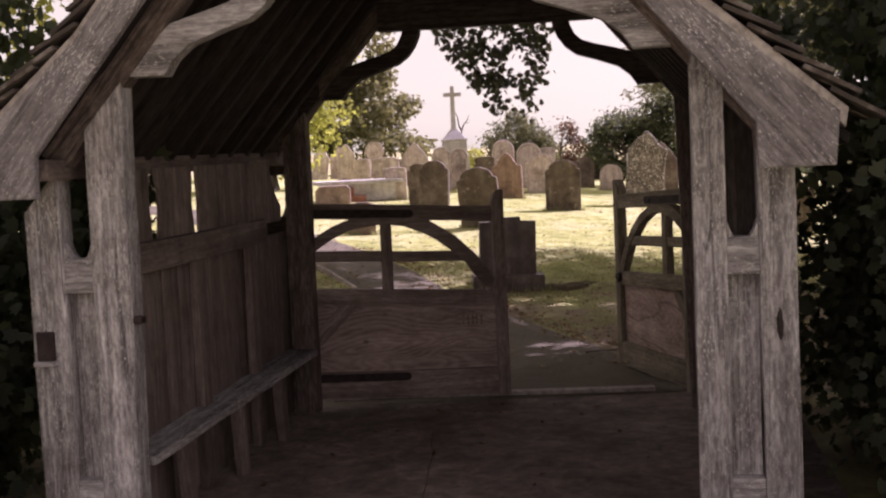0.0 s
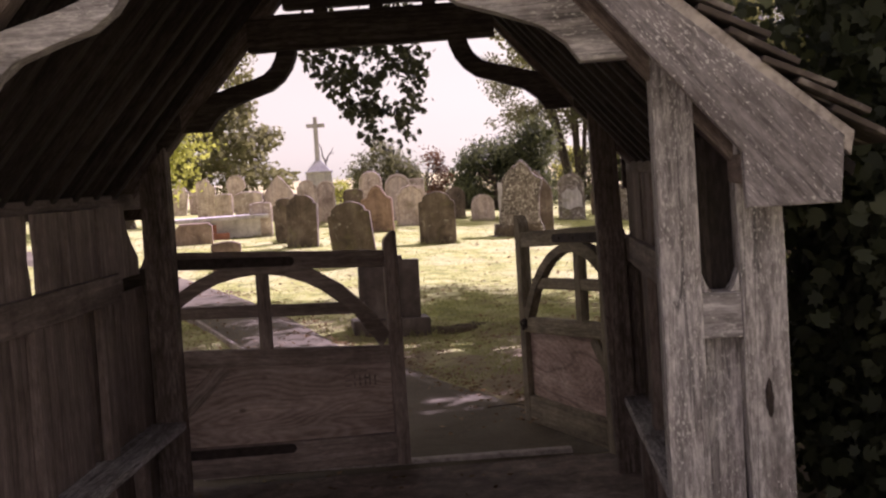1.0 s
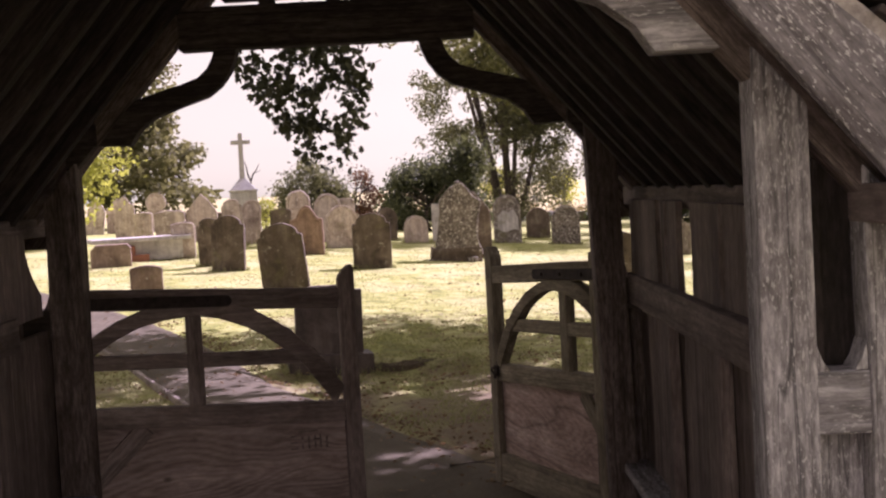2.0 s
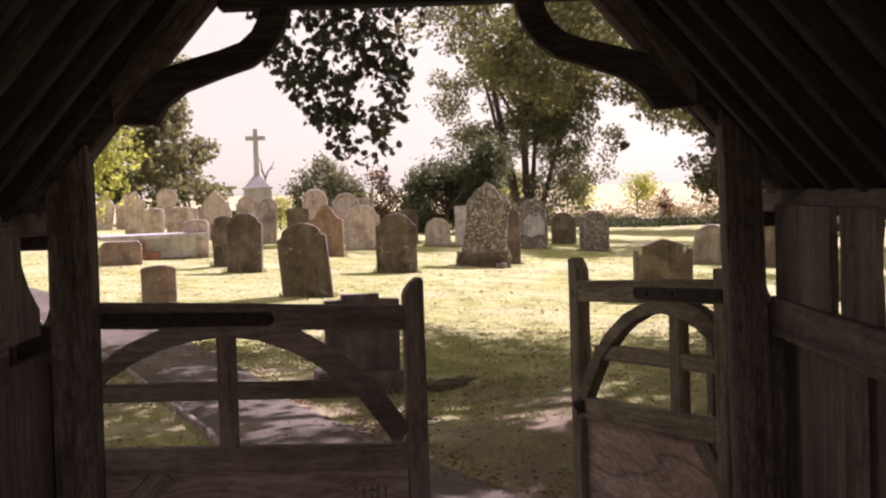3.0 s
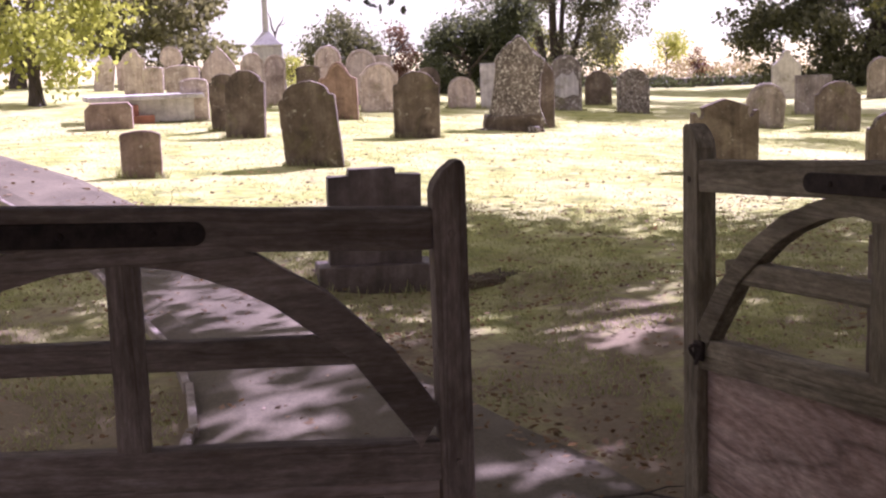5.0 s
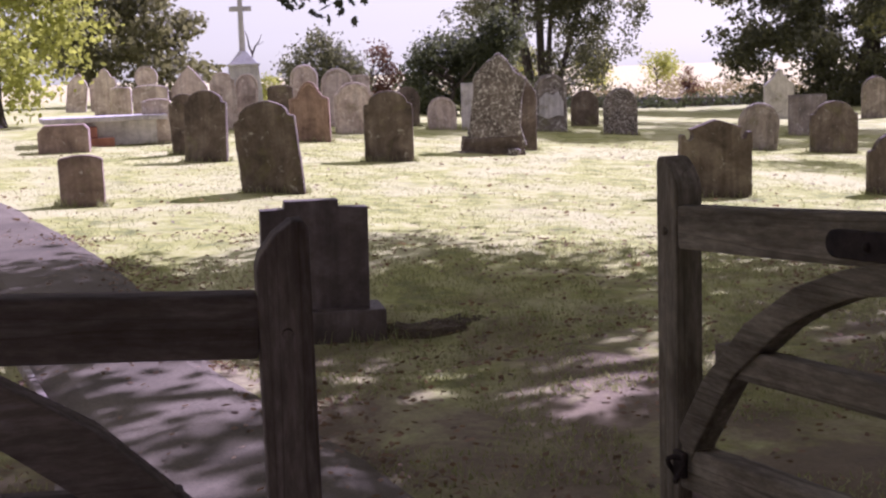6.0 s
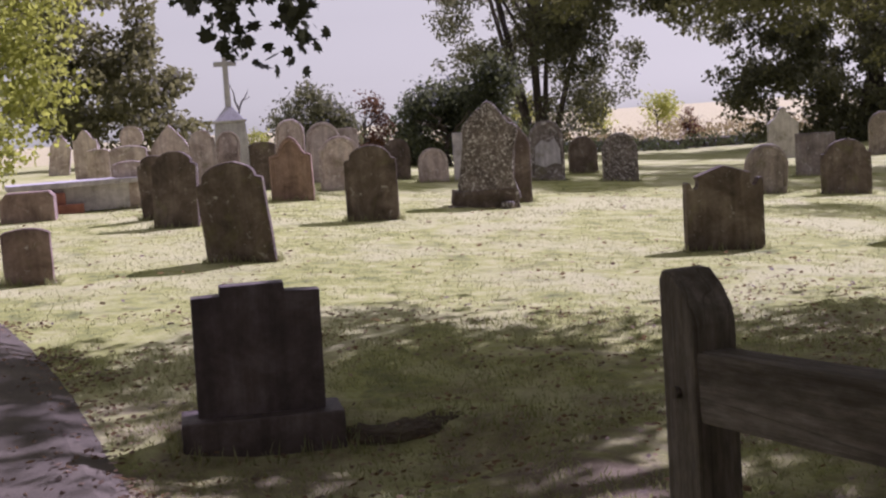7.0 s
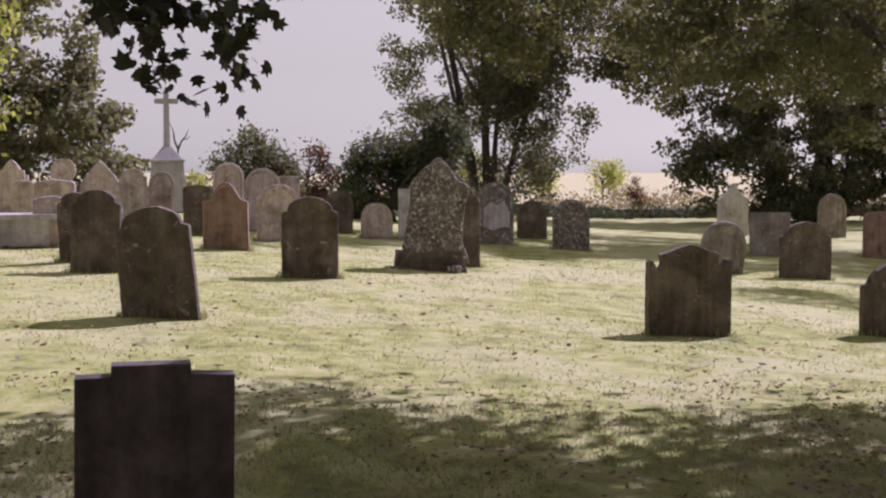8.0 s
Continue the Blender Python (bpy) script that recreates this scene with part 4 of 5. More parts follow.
for x, y, wide, turn in ((-0.5, -0.16, 0.2, 20), (0.18, -0.15, 0.16, -35)):
    bm = box_bm(wide, 0.13, 0.1, 0.02, 3)
    rough_up(bm, 0.025, 9.0)
    part("fragment", bm, lichen_stone, tall, "broken piece at the headstone's foot").matrix_basis = pose(x, y, -0.035, 0, 4, turn)

# dark memorial beside the path, on a plinth
memorial = thing("grave_memorial", pose(0.64, 12.72, 0.10, 0, 1.2, 3), "dark granite memorial with a stepped top on a plinth", "headstone", "headstones in the churchyard")
ob = part("tablet", plate_bm([(x, z + 0.25) for x, z in outline("stepped", 0.585, 0.61)], 0.11, 0.006), dark_stone, memorial)
ob.matrix_basis = Matrix.Translation((0.0, 0.0, -0.06))
ob = part("plinth", box_bm(0.74, 0.30, 0.29, 0.012, 0, 0.003), dark_stone, memorial)
ob.matrix_basis = Matrix.Translation((0, 0, -0.09))
bm = bmesh.new()
bmesh.ops.create_icosphere(bm, subdivisions=5, radius=1.0, matrix=Matrix.Diagonal((0.58, 0.2, 0.06, 1)))
rough_up(bm, 0.03, 3.0)
rough_up(bm, 0.014, 14.0)
rough_up(bm, 0.012, 45.0)
solid("earth_bank", bm, soil, pose(1.32, 12.8, 0.118, 0, 1.2, 2), "broken dark earth edge of a sunken grave beside the memorial", "earth")

# coped stone and table tomb
coped = solid("coped_stone", plate_bm([(-0.33, -0.1), (0.33, -0.1), (0.33, 0.3), (0.27, 0.37), (-0.24, 0.37), (-0.33, 0.28)], 0.4, 0.02, 0.004), pink_stone,
              pose(-2.08, 23.2, ground_z(-2.08, 23.2), 0, 0, 4), "low coped sandstone grave cover", "tomb")
tz = ground_z(-1.6, 24.6)
tomb = thing("table_tomb", pose(-1.62, 24.5, tz, 0, 0, 12), "table tomb with a pale ledger slab on a red brick base", "tomb")
ob = part("ledger", box_bm(1.72, 0.85, 0.075, 0.015, 0, 0.003), pale_stone, tomb)
ob.matrix_basis = Matrix.Translation((-0.08, 0, 0.34))
part("side", box_bm(1.3, 0.58, 0.345, 0.01, 0, 0.003), pale_stone, tomb)
for x, y, wide, tall_ in ((-0.36, -0.36, 0.3, 0.3), (-0.22, -0.44, 0.46, 0.14)):
    ob = part("brick_footing", box_bm(wide, 0.14, tall_, 0.012, 0, 0.006), brick_stone, tomb)
    ob.matrix_basis = Matrix.Translation((x, y, -0.02))

# cross on a tapered pedestal
cz = ground_z(0.38, 36)
cross = thing("memorial_cross", pose(0.38, 36.0, cz, 0, 0, 2), "tall grey stone cross on a tapered pedestal", "memorial")
part("pedestal", box_bm(0.86, 0.86, 1.1, 0.02, 0, 0, 0.8), cross_stone, cross)
ob = part("moulding", box_bm(0.76, 0.76, 0.06, 0.02), cross_stone, cross)
ob.matrix_basis = Matrix.Translation((0, 0, 1.1))
ob = part("cap", box_bm(0.66, 0.66, 0.3, 0.02, 0, 0, 0.26), cross_stone, cross)
ob.matrix_basis = Matrix.Translation((0, 0, 1.155))
ob = part("shaft", box_bm(0.15, 0.14, 1.25, 0.02, 0, 0, 0.75), cross_stone, cross)
ob.matrix_basis = Matrix.Translation((0, 0, 1.44))
ob = part("arms", box_bm(0.52, 0.11, 0.115, 0.015), cross_stone, cross)
ob.matrix_basis = Matrix.Translation((0, 0, 2.385))

# bare sapling beside the cross
bm = bmesh.new()
limb(bm, [(0, 0, -0.1), (0.02, 0, 0.9), (-0.02, 0, 1.6), (0.0, 0, 1.95)], [0.05, 0.045, 0.035, 0.03], 6)
limb(bm, [(0, 0, 1.9), (-0.08, 0, 2.1), (-0.1, 0.02, 2.3), (-0.18, 0, 2.5)], [0.028, 0.022, 0.015, 0.006], 5)
limb(bm, [(0, 0, 1.9), (0.07, 0, 2.08), (0.17, 0.02, 2.2), (0.24, 0, 2.36)], [0.025, 0.02, 0.013, 0.005], 5)
limb(bm, [(0.1, 0, 2.12), (0.2, 0, 2.14), (0.27, 0, 2.2)], [0.012, 0.009, 0.004], 5)
solid("sapling", bm, bark, pose(0.62, 36.6, ground_z(0.62, 36.6) - 0.5, 0, 0, 0), "bare forked sapling standing beside the stone cross", "tree")

# boundary wall far behind
wall = thing("boundary_wall", pose(-4, 51, 0), "low dark stone boundary wall at the field's edge", "wall", "", "structure")
for k in range(11):
    x = k * 4.0
    z = ground_z(x - 4, 51)
    beam("wall_length", (x, 0, z + 0.15 + random.uniform(-0.05, 0.05)), (x + 3.99, 0, ground_z(x, 51) + 0.15), 0.48 + random.uniform(-0.1, 0.06), 0.4, brown_stone, wall, bevel=0.05, worn=0.07)


# ---- leaves ----
LEAF = {
    "kite": [(0, 0), (0.32, 0.45), (0, 1.0), (-0.32, 0.45)],
    "lobed": [(0, 0), (0.28, 0.05), (0.5, 0.3), (0.3, 0.42), (0.46, 0.72), (0.16, 0.68), (0, 1.0), (-0.16, 0.68), (-0.46, 0.72), (-0.3, 0.42), (-0.5, 0.3), (-0.28, 0.05)],
}


def leaf_cloud(name, centres, per, spread_r, size, kind, mat, seed, droop=0.4, dense=False):
    """Many leaves gathered round the given centres, in one mesh."""
    rng = np.random.default_rng(seed)
    c = np.asarray(centres, float)
    n = len(c) * per
    off = rng.normal(0, 1, (n, 3))
    if dense:
        off *= rng.random((n, 1)) ** 0.33 / np.linalg.norm(off, axis=1, keepdims=True) * np.array([1.7, 1.7, 1.15])
    base = np.repeat(c, per, 0) + off * spread_r
    shape = np.array(LEAF[kind])
    k = len(shape)
    a = rng.normal(0, 1, (n, 3))
    a[:, 2] -= droop
    a /= np.linalg.norm(a, axis=1, keepdims=True)
    t = rng.normal(0, 1, (n, 3))
    bvec = np.cross(a, t)
    bvec /= np.linalg.norm(bvec, axis=1, keepdims=True)
    s = size * rng.uniform(0.6, 1.25, (n, 1, 1))
    verts = base[:, None] + s * (shape[None, :, :1] * bvec[:, None] + shape[None, :, 1:] * a[:, None])
    me = bpy.data.meshes.new(name)
    me.from_pydata(verts.reshape(-1, 3).tolist(), [], np.arange(n * k).reshape(n, k).tolist())
    me.materials.append(mat)
    return me


# places on the ground where the sun finds a gap in the sycamore's crown, seen from its foot
SUN_SPOTS = [(0.86, 9.38), (0.51, 8.96), (1.12, 9.09), (0.04, 7.55), (-0.35, 11.55), (-0.32, 10.18), (0.18, 10.1), (0.44, 11.59), (2.05, 11.48), (2.35, 14.9), (2.8, 14.0), (-0.18, 9.79), (-0.59, 7.41), (0.12, 7.62), (-0.1, 10.6), (0.12, 11.1), (-0.55, 12.2), (0.1, 12.1), (1.9, 10.9), (1.2, 11.2)]
SUN_GAPS = [Vector((x - 9.4, y - 15.0, ground_z(x, y) - ground_z(9.4, 15.0))) for x, y in SUN_SPOTS]


def lump(centre, radii, n, seed, hollow=0.45, gap=0.0, holes=-1.0):
    """Clump centres inside an uneven ellipsoid, denser towards its skin, with gaps."""
    rng = np.random.default_rng(seed)
    out = []
    while len(out) < n:
        d = rng.normal(0, 1, 3)
        d /= np.linalg.norm(d)
        r = hollow + (1 - hollow) * rng.random() ** 0.6
        wob = 1 + 0.28 * noise.noise(Vector(d * 2.2) + Vector((seed, 0, 0)))
        p = np.array(centre) + d * r * wob * np.array(radii)
        if holes > -1 and any((Vector(p) - g - SUN_WAY * (Vector(p) - g).dot(SUN_WAY)).length < 0.34 for g in SUN_GAPS):
            continue
        if noise.noise(Vector(p * 1.35) + Vector((seed * 1.7, 0, 0))) < holes:
            continue
        if p[2] < 0.15 or noise.noise(Vector(p * 0.55) + Vector((0, seed * 3.1, 0))) < gap:
            continue
        out.append(p)
    return np.array(out)


def trunk_bm(height, r, spread_, n, seed):
    rng = random.Random(seed)
    bm = bmesh.new()
    pts = [(rng.uniform(-1, 1) * r * 0.6 * (i > 0), rng.uniform(-1, 1) * r * 0.6 * (i > 0), height * 0.7 * i / 5 - 0.2) for i in range(6)]
    limb(bm, pts, [r * (1.35 if i == 0 else 1 - 0.13 * i) for i in range(6)], 10)
    for i in range(n):
        a = 6.283 * i / n + rng.uniform(-0.4, 0.4)
        z0 = height * rng.uniform(0.25, 0.6)
        ln = spread_ * rng.uniform(0.6, 1.0)
        line = []
        for k in range(5):
            f = k / 4
            line.append((math.cos(a) * ln * f + rng.uniform(-0.1, 0.1), math.sin(a) * ln * f + rng.uniform(-0.1, 0.1), z0 + (height - z0) * (f**0.8) * rng.uniform(0.55, 0.8)))
        line[0] = (0, 0, z0)
        limb(bm, line, [r * 0.45 * (1 - 0.2 * k) for k in range(5)], 6)
    return bm


def tree(name, x, y, height, r, lumps, per, spread_r, size, mat, seed, label, kind="kite", category="tree", limbs=7):
    """A tree: trunk with limbs, and a crown of leaves gathered in clumps."""
    z = ground_z(x, y)
    t = thing(name, pose(x, y, z), label, category)
    reach = max(l[1][0] for l in lumps)
    part("trunk", trunk_bm(height, r, reach, limbs, seed), bark, t)
    cs = np.concatenate([lump(c, rad, n, seed + i, 0.45, *g) for i, (c, rad, n, *g) in enumerate(lumps)])
    ob = new("crown", leaf_cloud("crown", cs, per, spread_r, size, kind, mat, seed, 0.4, per > 60))
    ob.parent = t
    return t


# bushes and trees behind the churchyard (clump centres are from the tree's foot)
tree("tree", -7.0, 44, 8, 0.25, [((0, 0, 4.6), (3.6, 2.5, 3.6), 170, -0.02), ((4.2, 0, 1.7), (2.6, 2, 1.6), 100, -0.15), ((3.2, 0, 4.8), (2.2, 2, 3.4), 95, 0.04)], 80, 0.28, 0.19, skyline_leaf, 11, "broad dark green tree behind the churchyard")
tree("bush", 2.3, 40, 1.5, 0.1, [((0.05, 0, 1.0), (1.0, 0.9, 1.0), 120, -0.3), ((0.85, 0, 0.7), (0.5, 0.6, 0.7), 50, -0.3)], 44, 0.15, 0.11, far_leaf, 12, "low rounded green bush at the churchyard edge", category="bush")
tree("bush", 5.5, 36.5, 1.5, 0.1, [((0, 0, 0.9), (1.15, 1.1, 1.05), 150, -0.08), ((1.3, 0.5, 1.0), (1.3, 0.9, 1.25), 150, -0.08), ((0.75, 0.2, 1.95), (0.95, 0.7, 0.75), 70, 0.0)], 46, 0.17, 0.11, bush_leaf, 13, "dark green bush behind the headstones", category="bush")
open_tree = tree("tree", 10.6, 48, 11, 0.16, [((0, 0, 6.4), (3.9, 3, 5.0), 360, -0.05), ((0.7, 0, 2.6), (3.0, 2, 2.2), 190, -0.1), ((2.2, 0, 8.5), (3.6, 2.5, 3.0), 160, -0.05)], 72, 0.27, 0.13, far_leaf, 14, "tall open tree with many upright stems", limbs=15)
stems = random.Random(8)
for k in range(7):
    dx, dy = stems.uniform(-2.6, 2.6), stems.uniform(-1, 1)
    bm = bmesh.new()
    limb(bm, [(dx * 0.12, dy * 0.12, 0), (dx * 0.4, dy * 0.4, 2.6), (dx * 0.75, dy * 0.7, 5.6), (dx, dy, 9.5)], [0.12, 0.09, 0.06, 0.02], 6)
    part("stem", bm, bark, open_tree)
tree("tree", 22.0, 47, 13, 0.45, [((0, 0, 6.5), (6.4, 3.4, 6.2), 460, -0.1), ((-1.8, -1, 2.2), (3.8, 2, 2.4), 130, -0.2), ((-8.2, 0, 6.6), (3.4, 2.2, 2.4), 120, 0.0), ((4.6, -1, 2.3), (4.6, 2, 2.7), 190, -0.3)], 100, 0.31, 0.18, far_leaf, 15, "large dark spreading tree over the headstones", limbs=9)
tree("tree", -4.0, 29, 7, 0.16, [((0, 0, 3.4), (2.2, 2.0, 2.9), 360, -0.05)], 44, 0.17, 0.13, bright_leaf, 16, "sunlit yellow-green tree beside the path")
# its last two lumps stay out of view and only throw shade on the turf
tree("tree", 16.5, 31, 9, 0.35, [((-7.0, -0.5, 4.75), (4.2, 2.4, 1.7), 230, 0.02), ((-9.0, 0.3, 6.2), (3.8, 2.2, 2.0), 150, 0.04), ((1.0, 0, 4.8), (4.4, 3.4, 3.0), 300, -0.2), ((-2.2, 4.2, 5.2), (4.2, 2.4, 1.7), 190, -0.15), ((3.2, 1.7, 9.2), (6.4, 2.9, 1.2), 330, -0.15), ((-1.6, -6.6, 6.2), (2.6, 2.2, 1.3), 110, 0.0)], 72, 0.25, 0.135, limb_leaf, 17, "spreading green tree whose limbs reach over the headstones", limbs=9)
for i, (x, y, hgt) in enumerate(((19, 70, 2.4), (23, 72, 2.2), (16, 74, 2.6))):
    tree("sapling", x, y, hgt, 0.07, [((0, 0, hgt * 0.65), (1.1, 1.1, hgt * 0.35), 40, -0.2)], 30, 0.2, 0.18, bright_leaf, 30 + i, "small sunlit tree in the dry field")

tree("bush", 20.26, 60, 1.3, 0.05, [((0, 0, 0.35), (0.75, 0.6, 0.4), 40, -0.5), ((0, 0, 0.9), (0.32, 0.3, 0.5), 26, -0.5)], 30, 0.1, 0.1, rust_leaf, 34, "rust-brown dry bush in the pale field", category="bush")
tree("bush", 3.98, 41.5, 1.9, 0.06, [((0, 0, 0.9), (0.85, 0.8, 0.8), 70, -0.3)], 40, 0.13, 0.1, rust_leaf, 35, "brownish faded bush behind the headstones", category="bush")
tree("bush", 0.98, 36.8, 0.8, 0.03, [((0, 0, 0.45), (0.28, 0.28, 0.5), 34, -0.5)], 26, 0.07, 0.07, bright_leaf, 36, "small yellow-green plant beside the stone cross", category="bush")
rng = np.random.default_rng(77)
scrub = []
for k in range(420):
    x = rng.uniform(8, 40)
    y = rng.uniform(53, 66)
    scrub.append((x, y, ground_z(x, y) + rng.random() ** 1.6 * (0.5 + 0.7 * max(0, noise.noise(Vector((x * 0.3, y * 0.2, 2)))))))
ob = new("scrub", leaf_cloud("scrub", scrub, 26, 0.22, 0.16, "kite", dry_leaf, 78, -0.8))
tagged(ob, "pale dry scrub and tall grass along the field's edge", "scrub", "", "stuff")

rng = np.random.default_rng(79)
low = []
for k in range(260):
    x = rng.uniform(3, 24)
    y = 50.3 + rng.normal(0, 0.35)
    low.append((x, y, ground_z(x, y) + 0.05 + 0.55 * rng.random() * (0.55 + 0.45 * noise.noise(Vector((x * 0.6, 4, 1))))))
ob = new("undergrowth", leaf_cloud("undergrowth", low, 30, 0.13, 0.1, "kite", hedge_leaf, 80, -0.3))
tagged(ob, "low brown undergrowth along the boundary wall", "undergrowth", "", "stuff")

# sycamore over the path; its crown shades the near grass
SYC = (9.4, 15.0)
SYC_Z = ground_z(*SYC)
# the last two lumps are unseen, added to block sun and skylight
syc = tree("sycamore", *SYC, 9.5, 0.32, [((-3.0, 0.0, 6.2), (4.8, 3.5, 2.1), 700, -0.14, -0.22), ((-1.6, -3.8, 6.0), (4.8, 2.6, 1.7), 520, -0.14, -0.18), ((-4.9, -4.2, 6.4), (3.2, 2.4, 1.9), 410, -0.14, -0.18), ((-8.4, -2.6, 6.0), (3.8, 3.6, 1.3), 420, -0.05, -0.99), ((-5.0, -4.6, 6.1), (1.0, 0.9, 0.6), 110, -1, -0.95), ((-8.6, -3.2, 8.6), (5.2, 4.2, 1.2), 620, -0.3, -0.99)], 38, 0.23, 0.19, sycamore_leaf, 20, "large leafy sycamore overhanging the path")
rng = np.random.default_rng(5)
bc = []
while len(bc) < 215:
    h = rng.random() ** 0.8
    half = 0.22 + 0.62 * min(h, 0.75)
    x, y, z = 0.84 - 0.3 * min(h, 0.6) + half * rng.uniform(-1, 1), 13.9 + 0.4 * rng.uniform(-1, 1), 2.0 + 1.4 * h
    if noise.noise(Vector((x * 3.1, y * 1.2, z * 3.1))) > -0.14 and noise.noise(Vector((x * 7, y * 3, z * 7))) > -0.1:
        bc.append((x - SYC[0], y - SYC[1], z - SYC_Z))
ob = new("bough", leaf_cloud("bough", bc, 6, 0.055, 0.082, "lobed", bough_leaf, 21, 0.9))
ob.parent = syc
tagged(ob, "hanging bough of dark lobed leaves", kind="stuff")
bm = bmesh.new()
limb(bm, [(-2.4, -0.3, 5.6), (-5.6, -0.8, 5.2), (-7.9, -1.0, 4.4), (-8.35, -1.1, 3.7), (-8.6, -1.1, 3.1)], [0.09, 0.06, 0.035, 0.016, 0.006], 6)
for k, (dx, dy, dz) in enumerate(((-0.4, 0.2, -0.5), (0.45, -0.3, -0.45), (0.3, 0.35, -0.7), (-0.3, -0.3, -0.8))):
    z0 = 4.0 - 0.18 * k
    limb(bm, [(-8.3, -1.05, z0), (-8.4 + dx * 0.6, -1.05 + dy * 0.6, z0 + dz * 0.4), (-8.4 + dx, -1.05 + dy, z0 + dz)], [0.014, 0.009, 0.005], 5)
part("branch", bm, bark, syc)

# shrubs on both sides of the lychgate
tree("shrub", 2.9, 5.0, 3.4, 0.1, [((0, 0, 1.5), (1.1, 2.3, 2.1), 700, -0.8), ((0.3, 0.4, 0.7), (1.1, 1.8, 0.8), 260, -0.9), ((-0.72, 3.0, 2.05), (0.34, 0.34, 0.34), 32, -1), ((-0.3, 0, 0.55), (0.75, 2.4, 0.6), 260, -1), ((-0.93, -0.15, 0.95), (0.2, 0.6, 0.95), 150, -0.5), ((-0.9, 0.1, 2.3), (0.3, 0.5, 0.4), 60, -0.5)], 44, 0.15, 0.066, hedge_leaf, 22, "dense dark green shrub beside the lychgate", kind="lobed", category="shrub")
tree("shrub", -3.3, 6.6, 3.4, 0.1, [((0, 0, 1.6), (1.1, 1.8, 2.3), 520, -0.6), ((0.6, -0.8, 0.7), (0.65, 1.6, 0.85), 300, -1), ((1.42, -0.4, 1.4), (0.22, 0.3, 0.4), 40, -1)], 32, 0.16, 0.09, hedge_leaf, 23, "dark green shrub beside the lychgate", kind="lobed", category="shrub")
# added out of view to keep skylight off the right inner wall
tree("tree", -5.2, 1.6, 6.5, 0.2, [((0, 0, 2.6), (1.9, 2.8, 3.0), 420, -0.6)], 34, 0.24, 0.12, hedge_leaf, 26, "unseen dark tree added to dim the lychgate inside")
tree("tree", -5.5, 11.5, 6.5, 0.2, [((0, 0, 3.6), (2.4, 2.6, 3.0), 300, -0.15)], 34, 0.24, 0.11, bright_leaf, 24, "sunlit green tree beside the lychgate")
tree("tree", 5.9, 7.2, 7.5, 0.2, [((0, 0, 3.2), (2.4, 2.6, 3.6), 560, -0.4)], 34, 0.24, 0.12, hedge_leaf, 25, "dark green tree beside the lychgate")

# ---- turf and fallen leaves ----
def blades(name, n, x0, x1, y0, y1, hgt, seed, mat, label):
    rng = np.random.default_rng(seed)
    pts = np.stack([rng.uniform(x0, x1, n), rng.uniform(y0, y1, n)], 1)
    keep = []
    for x, y in pts:
        if edge_at(y, 1) - 0.06 < x < edge_at(y, 2) + 0.03 and y > 7:
            continue
        if noise.noise(Vector((x * 1.7, y * 1.7, 9))) < -0.25 + 0.45 * clamp((13.5 - y) / 5, 0, 1):
            continue
        keep.append((x, y, turf_z(x, y)))
    base = np.array(keep)
    n = len(base)
    a = rng.uniform(0, 6.283, n)
    side = np.stack([np.cos(a), np.sin(a), 0 * a], 1) * rng.uniform(0.003, 0.006, (n, 1))
    tip = rng.normal(0, 0.5, (n, 3)) * hgt
    tip[:, 2] = hgt * rng.uniform(0.5, 1.3, n)
    verts = np.stack([base - side, base + side, base + tip], 1).reshape(-1, 3)
    me = bpy.data.meshes.new(name)
    me.from_pydata(verts.tolist(), [], np.arange(3 * n).reshape(n, 3).tolist())
    me.materials.append(mat)
    return tagged(new(name, me), label, "grass", "", "stuff")


blades("grass", 90000, -3.0, 5.5, 8.4, 15.0, 0.024, 41, blade_mat, "short dry grass with bare patches under the trees")
blades("grass", 50000, -5.0, 9.5, 15.0, 26.0, 0.022, 42, blade_mat, "sunlit short dry grass among the headstones")
for i, (kind_n, area, hgt) in enumerate(((15000, (-2.5, 6.5, 8.3, 15.8), None), (800, (-4, 9, 15.8, 19), None), (420, (-4, 9, 19, 25), None), (160, (-1.2, 1.0, 5.0, 8.0), 0.02))):
    rng = np.random.default_rng(50 + i)
    cs = []
    for _ in range(kind_n):
        x, y = rng.uniform(area[0], area[1]), rng.uniform(area[2], area[3])
        if i == 0 and rng.random() < 0.16:
            x = edge_at(y, 2) + rng.normal(0, 0.14)
        if i < 3 and noise.noise(Vector((x * 1.1, y * 1.1, 21))) + 0.5 * noise.noise(Vector((x * 4, y * 4, 22))) < rng.uniform(-0.5, 0.35):
            continue
        on_path = edge_at(y, 1) < x < edge_at(y, 2) and y > 7.6
        if i == 0 and on_path and rng.random() < 0.55:
            continue
        cs.append((x, y, hgt if hgt else ground_z(x, y) + (0.05 if on_path else 0.03)))
    me = leaf_cloud("fallen_leaves", cs, 1, 0.0, 0.065 if i in (1, 2) else 0.045, "kite", litter_mat, 60 + i, 0.0)
    co = np.array([v.co for v in me.vertices]).reshape(-1, 4, 3)
    mid = co[:, :1]
    co = mid + (co - mid) * np.array([1, 1, 0.4])
    for v, p in zip(me.vertices, co.reshape(-1, 3)):
        v.co = p
    tagged(new("fallen_leaves", me), "scattered brown fallen leaves on the ground", "leaves", "", "stuff")

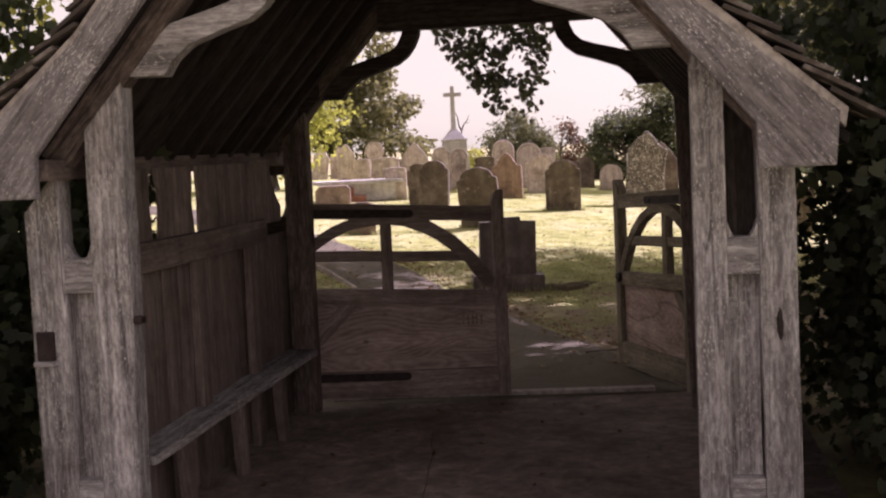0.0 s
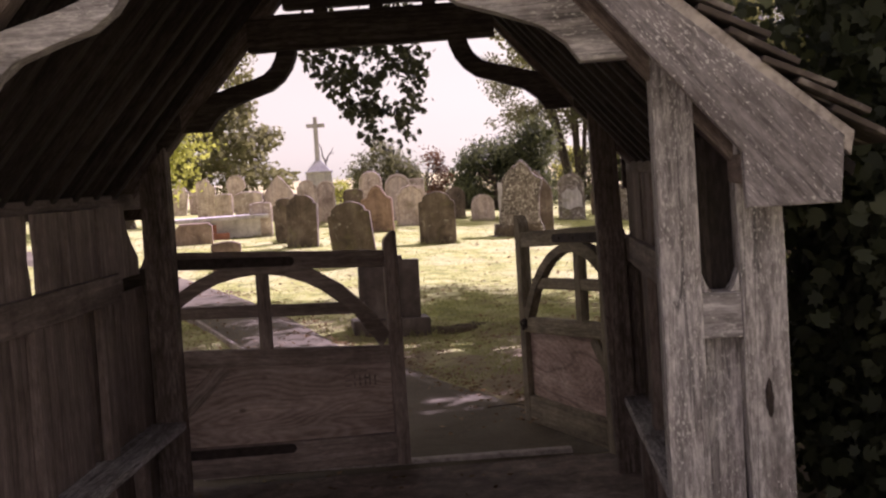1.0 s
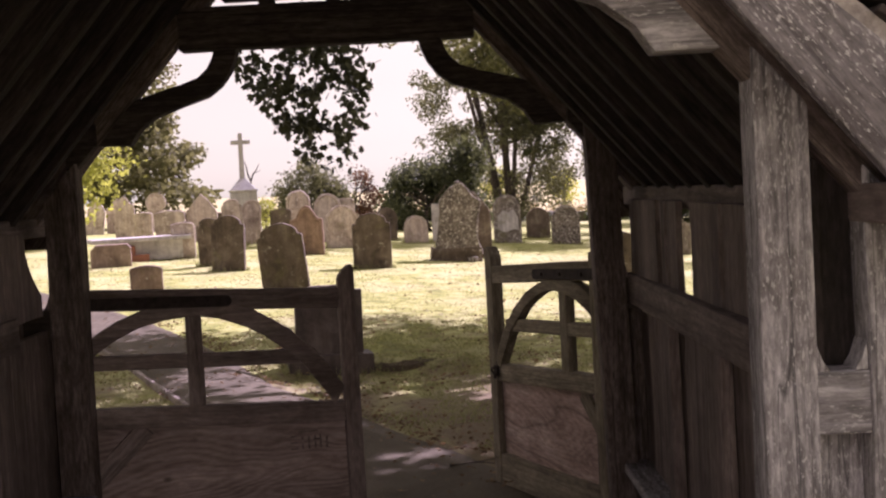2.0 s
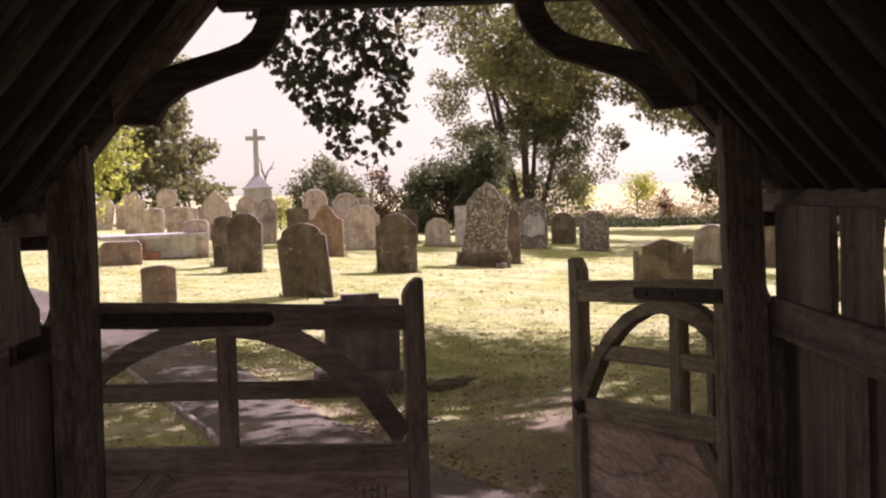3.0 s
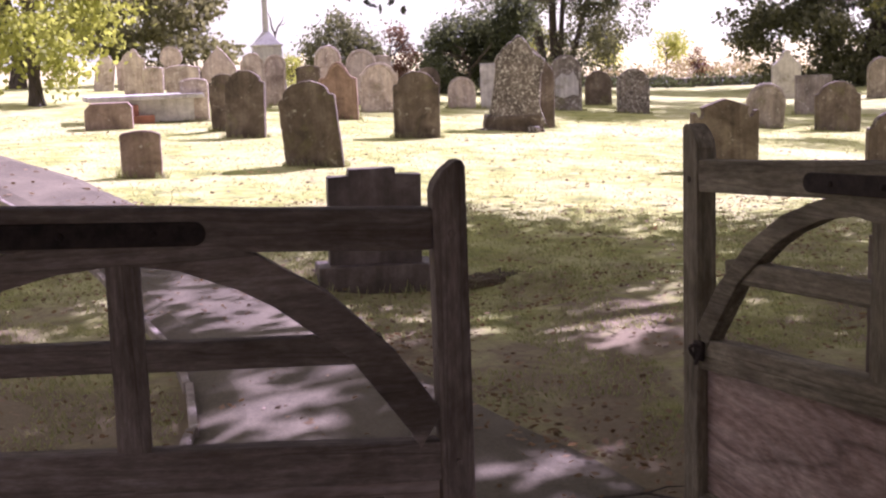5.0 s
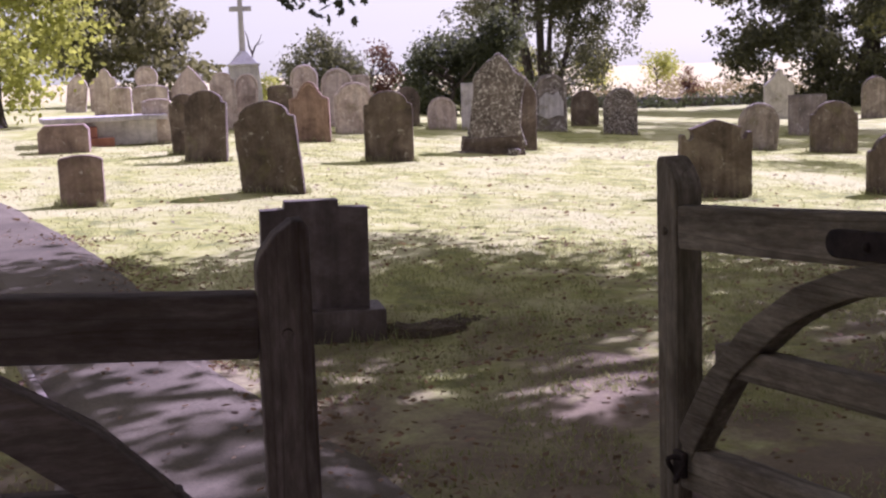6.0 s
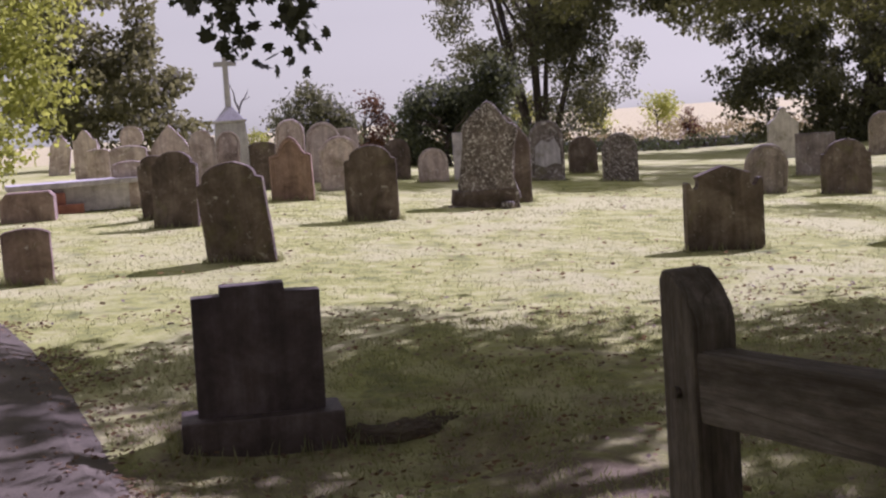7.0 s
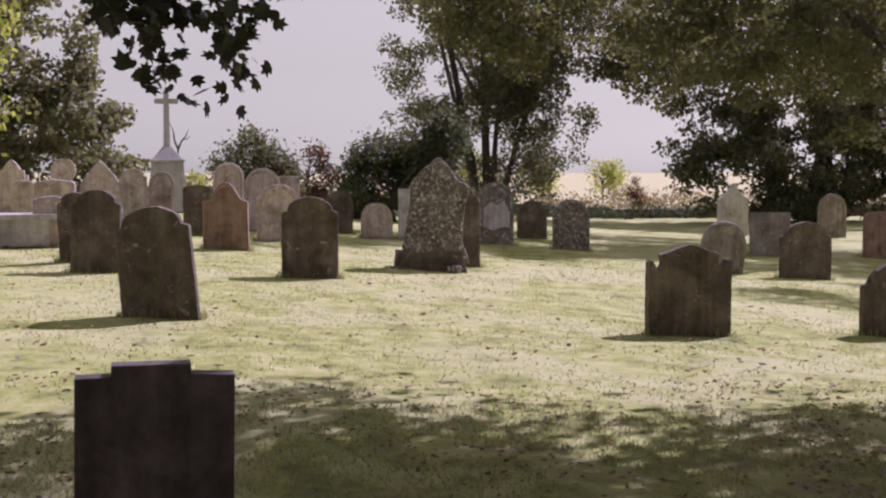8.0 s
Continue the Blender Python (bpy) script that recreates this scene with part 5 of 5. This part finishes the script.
# a fallen twig on the path
bm = bmesh.new()
limb(bm, [(0, 0, 0), (0.16, 0.05, 0.012), (0.3, 0.02, 0.006), (0.42, 0.06, 0.004)], [0.006, 0.005, 0.004, 0.002], 6)
limb(bm, [(0.16, 0.05, 0.012), (0.22, 0.13, 0.01), (0.3, 0.17, 0.004)], [0.004, 0.003, 0.002], 5)
solid("twig", bm, bark, pose(1.0, 8.9, ground_z(1.0, 8.9) + 0.045, 0, 0, -25), "thin fallen twig lying on the path", "twig")


# longer grass left by the mower round the feet of the stones
rng = np.random.default_rng(91)
tuft_v = []
for sx, sy, sw in [(row[1], row[2], row[3]) for row in STONES] + [(1.36, 12.64, 1.0), (0.64, 12.56, 0.75)]:
    if sy > 32:
        continue
    for _ in range(170):
        bx, by = sx + rng.uniform(-0.55, 0.55) * sw, sy + rng.choice((-1, 1)) * rng.uniform(0.05, 0.13)
        if rng.random() < 0.3:
            bx, by = sx + rng.choice((-1, 1)) * (sw / 2 + rng.uniform(0, 0.06)), sy + rng.uniform(-0.12, 0.12)
        bz, hgt, ang = turf_z(bx, by), rng.uniform(0.03, 0.1), rng.uniform(0, 6.283)
        dx, dy = 0.005 * math.cos(ang), 0.005 * math.sin(ang)
        tuft_v += [(bx - dx, by - dy, bz), (bx + dx, by + dy, bz), (bx + rng.normal(0, 0.025), by + rng.normal(0, 0.025), bz + hgt)]
me = bpy.data.meshes.new("grass_tufts")
me.from_pydata(tuft_v, [], np.arange(len(tuft_v)).reshape(-1, 3).tolist())
me.materials.append(blade_mat)
tagged(new("grass_tufts", me), "longer unmown grass round the feet of the headstones", "grass", "", "stuff")

# ---- roof tiles, last ----
tile_bm = box_bm(0.162, 0.215, 0.017, 0.004)
tile_me = bpy.data.meshes.new("roof_tile")
tile_bm.to_mesh(tile_me), tile_bm.free()
tile_me.materials.append(clay)
base_v = np.array([vert.co for vert in tile_me.vertices])
base_f = [tuple(p.vertices) for p in tile_me.polygons]
for s in (-1, 1):
    roof = part("tile_roof", plate_bm(mirrored(roof_rim(-0.022, -0.05), MIDDLE - 0.01, s), 3.42, 0.002), floor_mat, lych, "clay tile roof slope on mortar")
    roof.matrix_basis = Matrix.Translation((0, 1.58, 0))
    bed = part("verge_mortar", plate_bm(mirrored(roof_rim(0.014, -0.05), MIDDLE - 0.01, s), 0.12, 0.008, 0.005), mortar, roof, "pale lime mortar under the verge tiles")
    bed.matrix_basis = Matrix.Translation((0, -1.735, 0))
    back = roof.matrix_basis.inverted()
    vs, fs = [], []
    upper = 1.15 / math.cos(radians(STEEP))
    for r in range(21):
        run = 0.1 + r * 0.117 + random.uniform(-0.004, 0.004)
        steep = run < upper
        d = run * math.cos(radians(STEEP)) if steep else 1.15 + (run - upper) * math.cos(radians(FLAT))
        slope = Matrix.Translation((MIDDLE - 0.01 + s * d, 0, roof_top(d))) @ pose(0, 0, 0, 0, (STEEP if steep else FLAT) * s, 0) @ pose(0, 0, 0, 0, 0, -90 * s)
        for q in range(23):
            along = -0.155 + max(0, q - 0.5 * (r % 2)) * 0.166
            if along > 3.3:
                continue
            m = slope @ pose(-s * along, random.uniform(-0.004, 0.004), 0.03 + random.uniform(0, 0.01), 14.0 + random.uniform(-3.0, 3.0), random.uniform(-1, 1), random.uniform(-1.5, 1.5))
            if q < 6:
                ob = new("roof_tile", tile_me)
                ob.parent = roof
                ob.matrix_basis = back @ m
            else:
                k = len(vs)
                mm = np.array(back @ m)
                vs += (base_v @ mm[:3, :3].T + mm[:3, 3]).tolist()
                fs += [tuple(i + k for i in f) for f in base_f]
    me = bpy.data.meshes.new("tile_field")
    me.from_pydata(vs, [], fs)
    me.materials.append(clay)
    ob = new("tile_field", me)
    ob.parent = roof
    tagged(ob, "", "", "", "stuff")
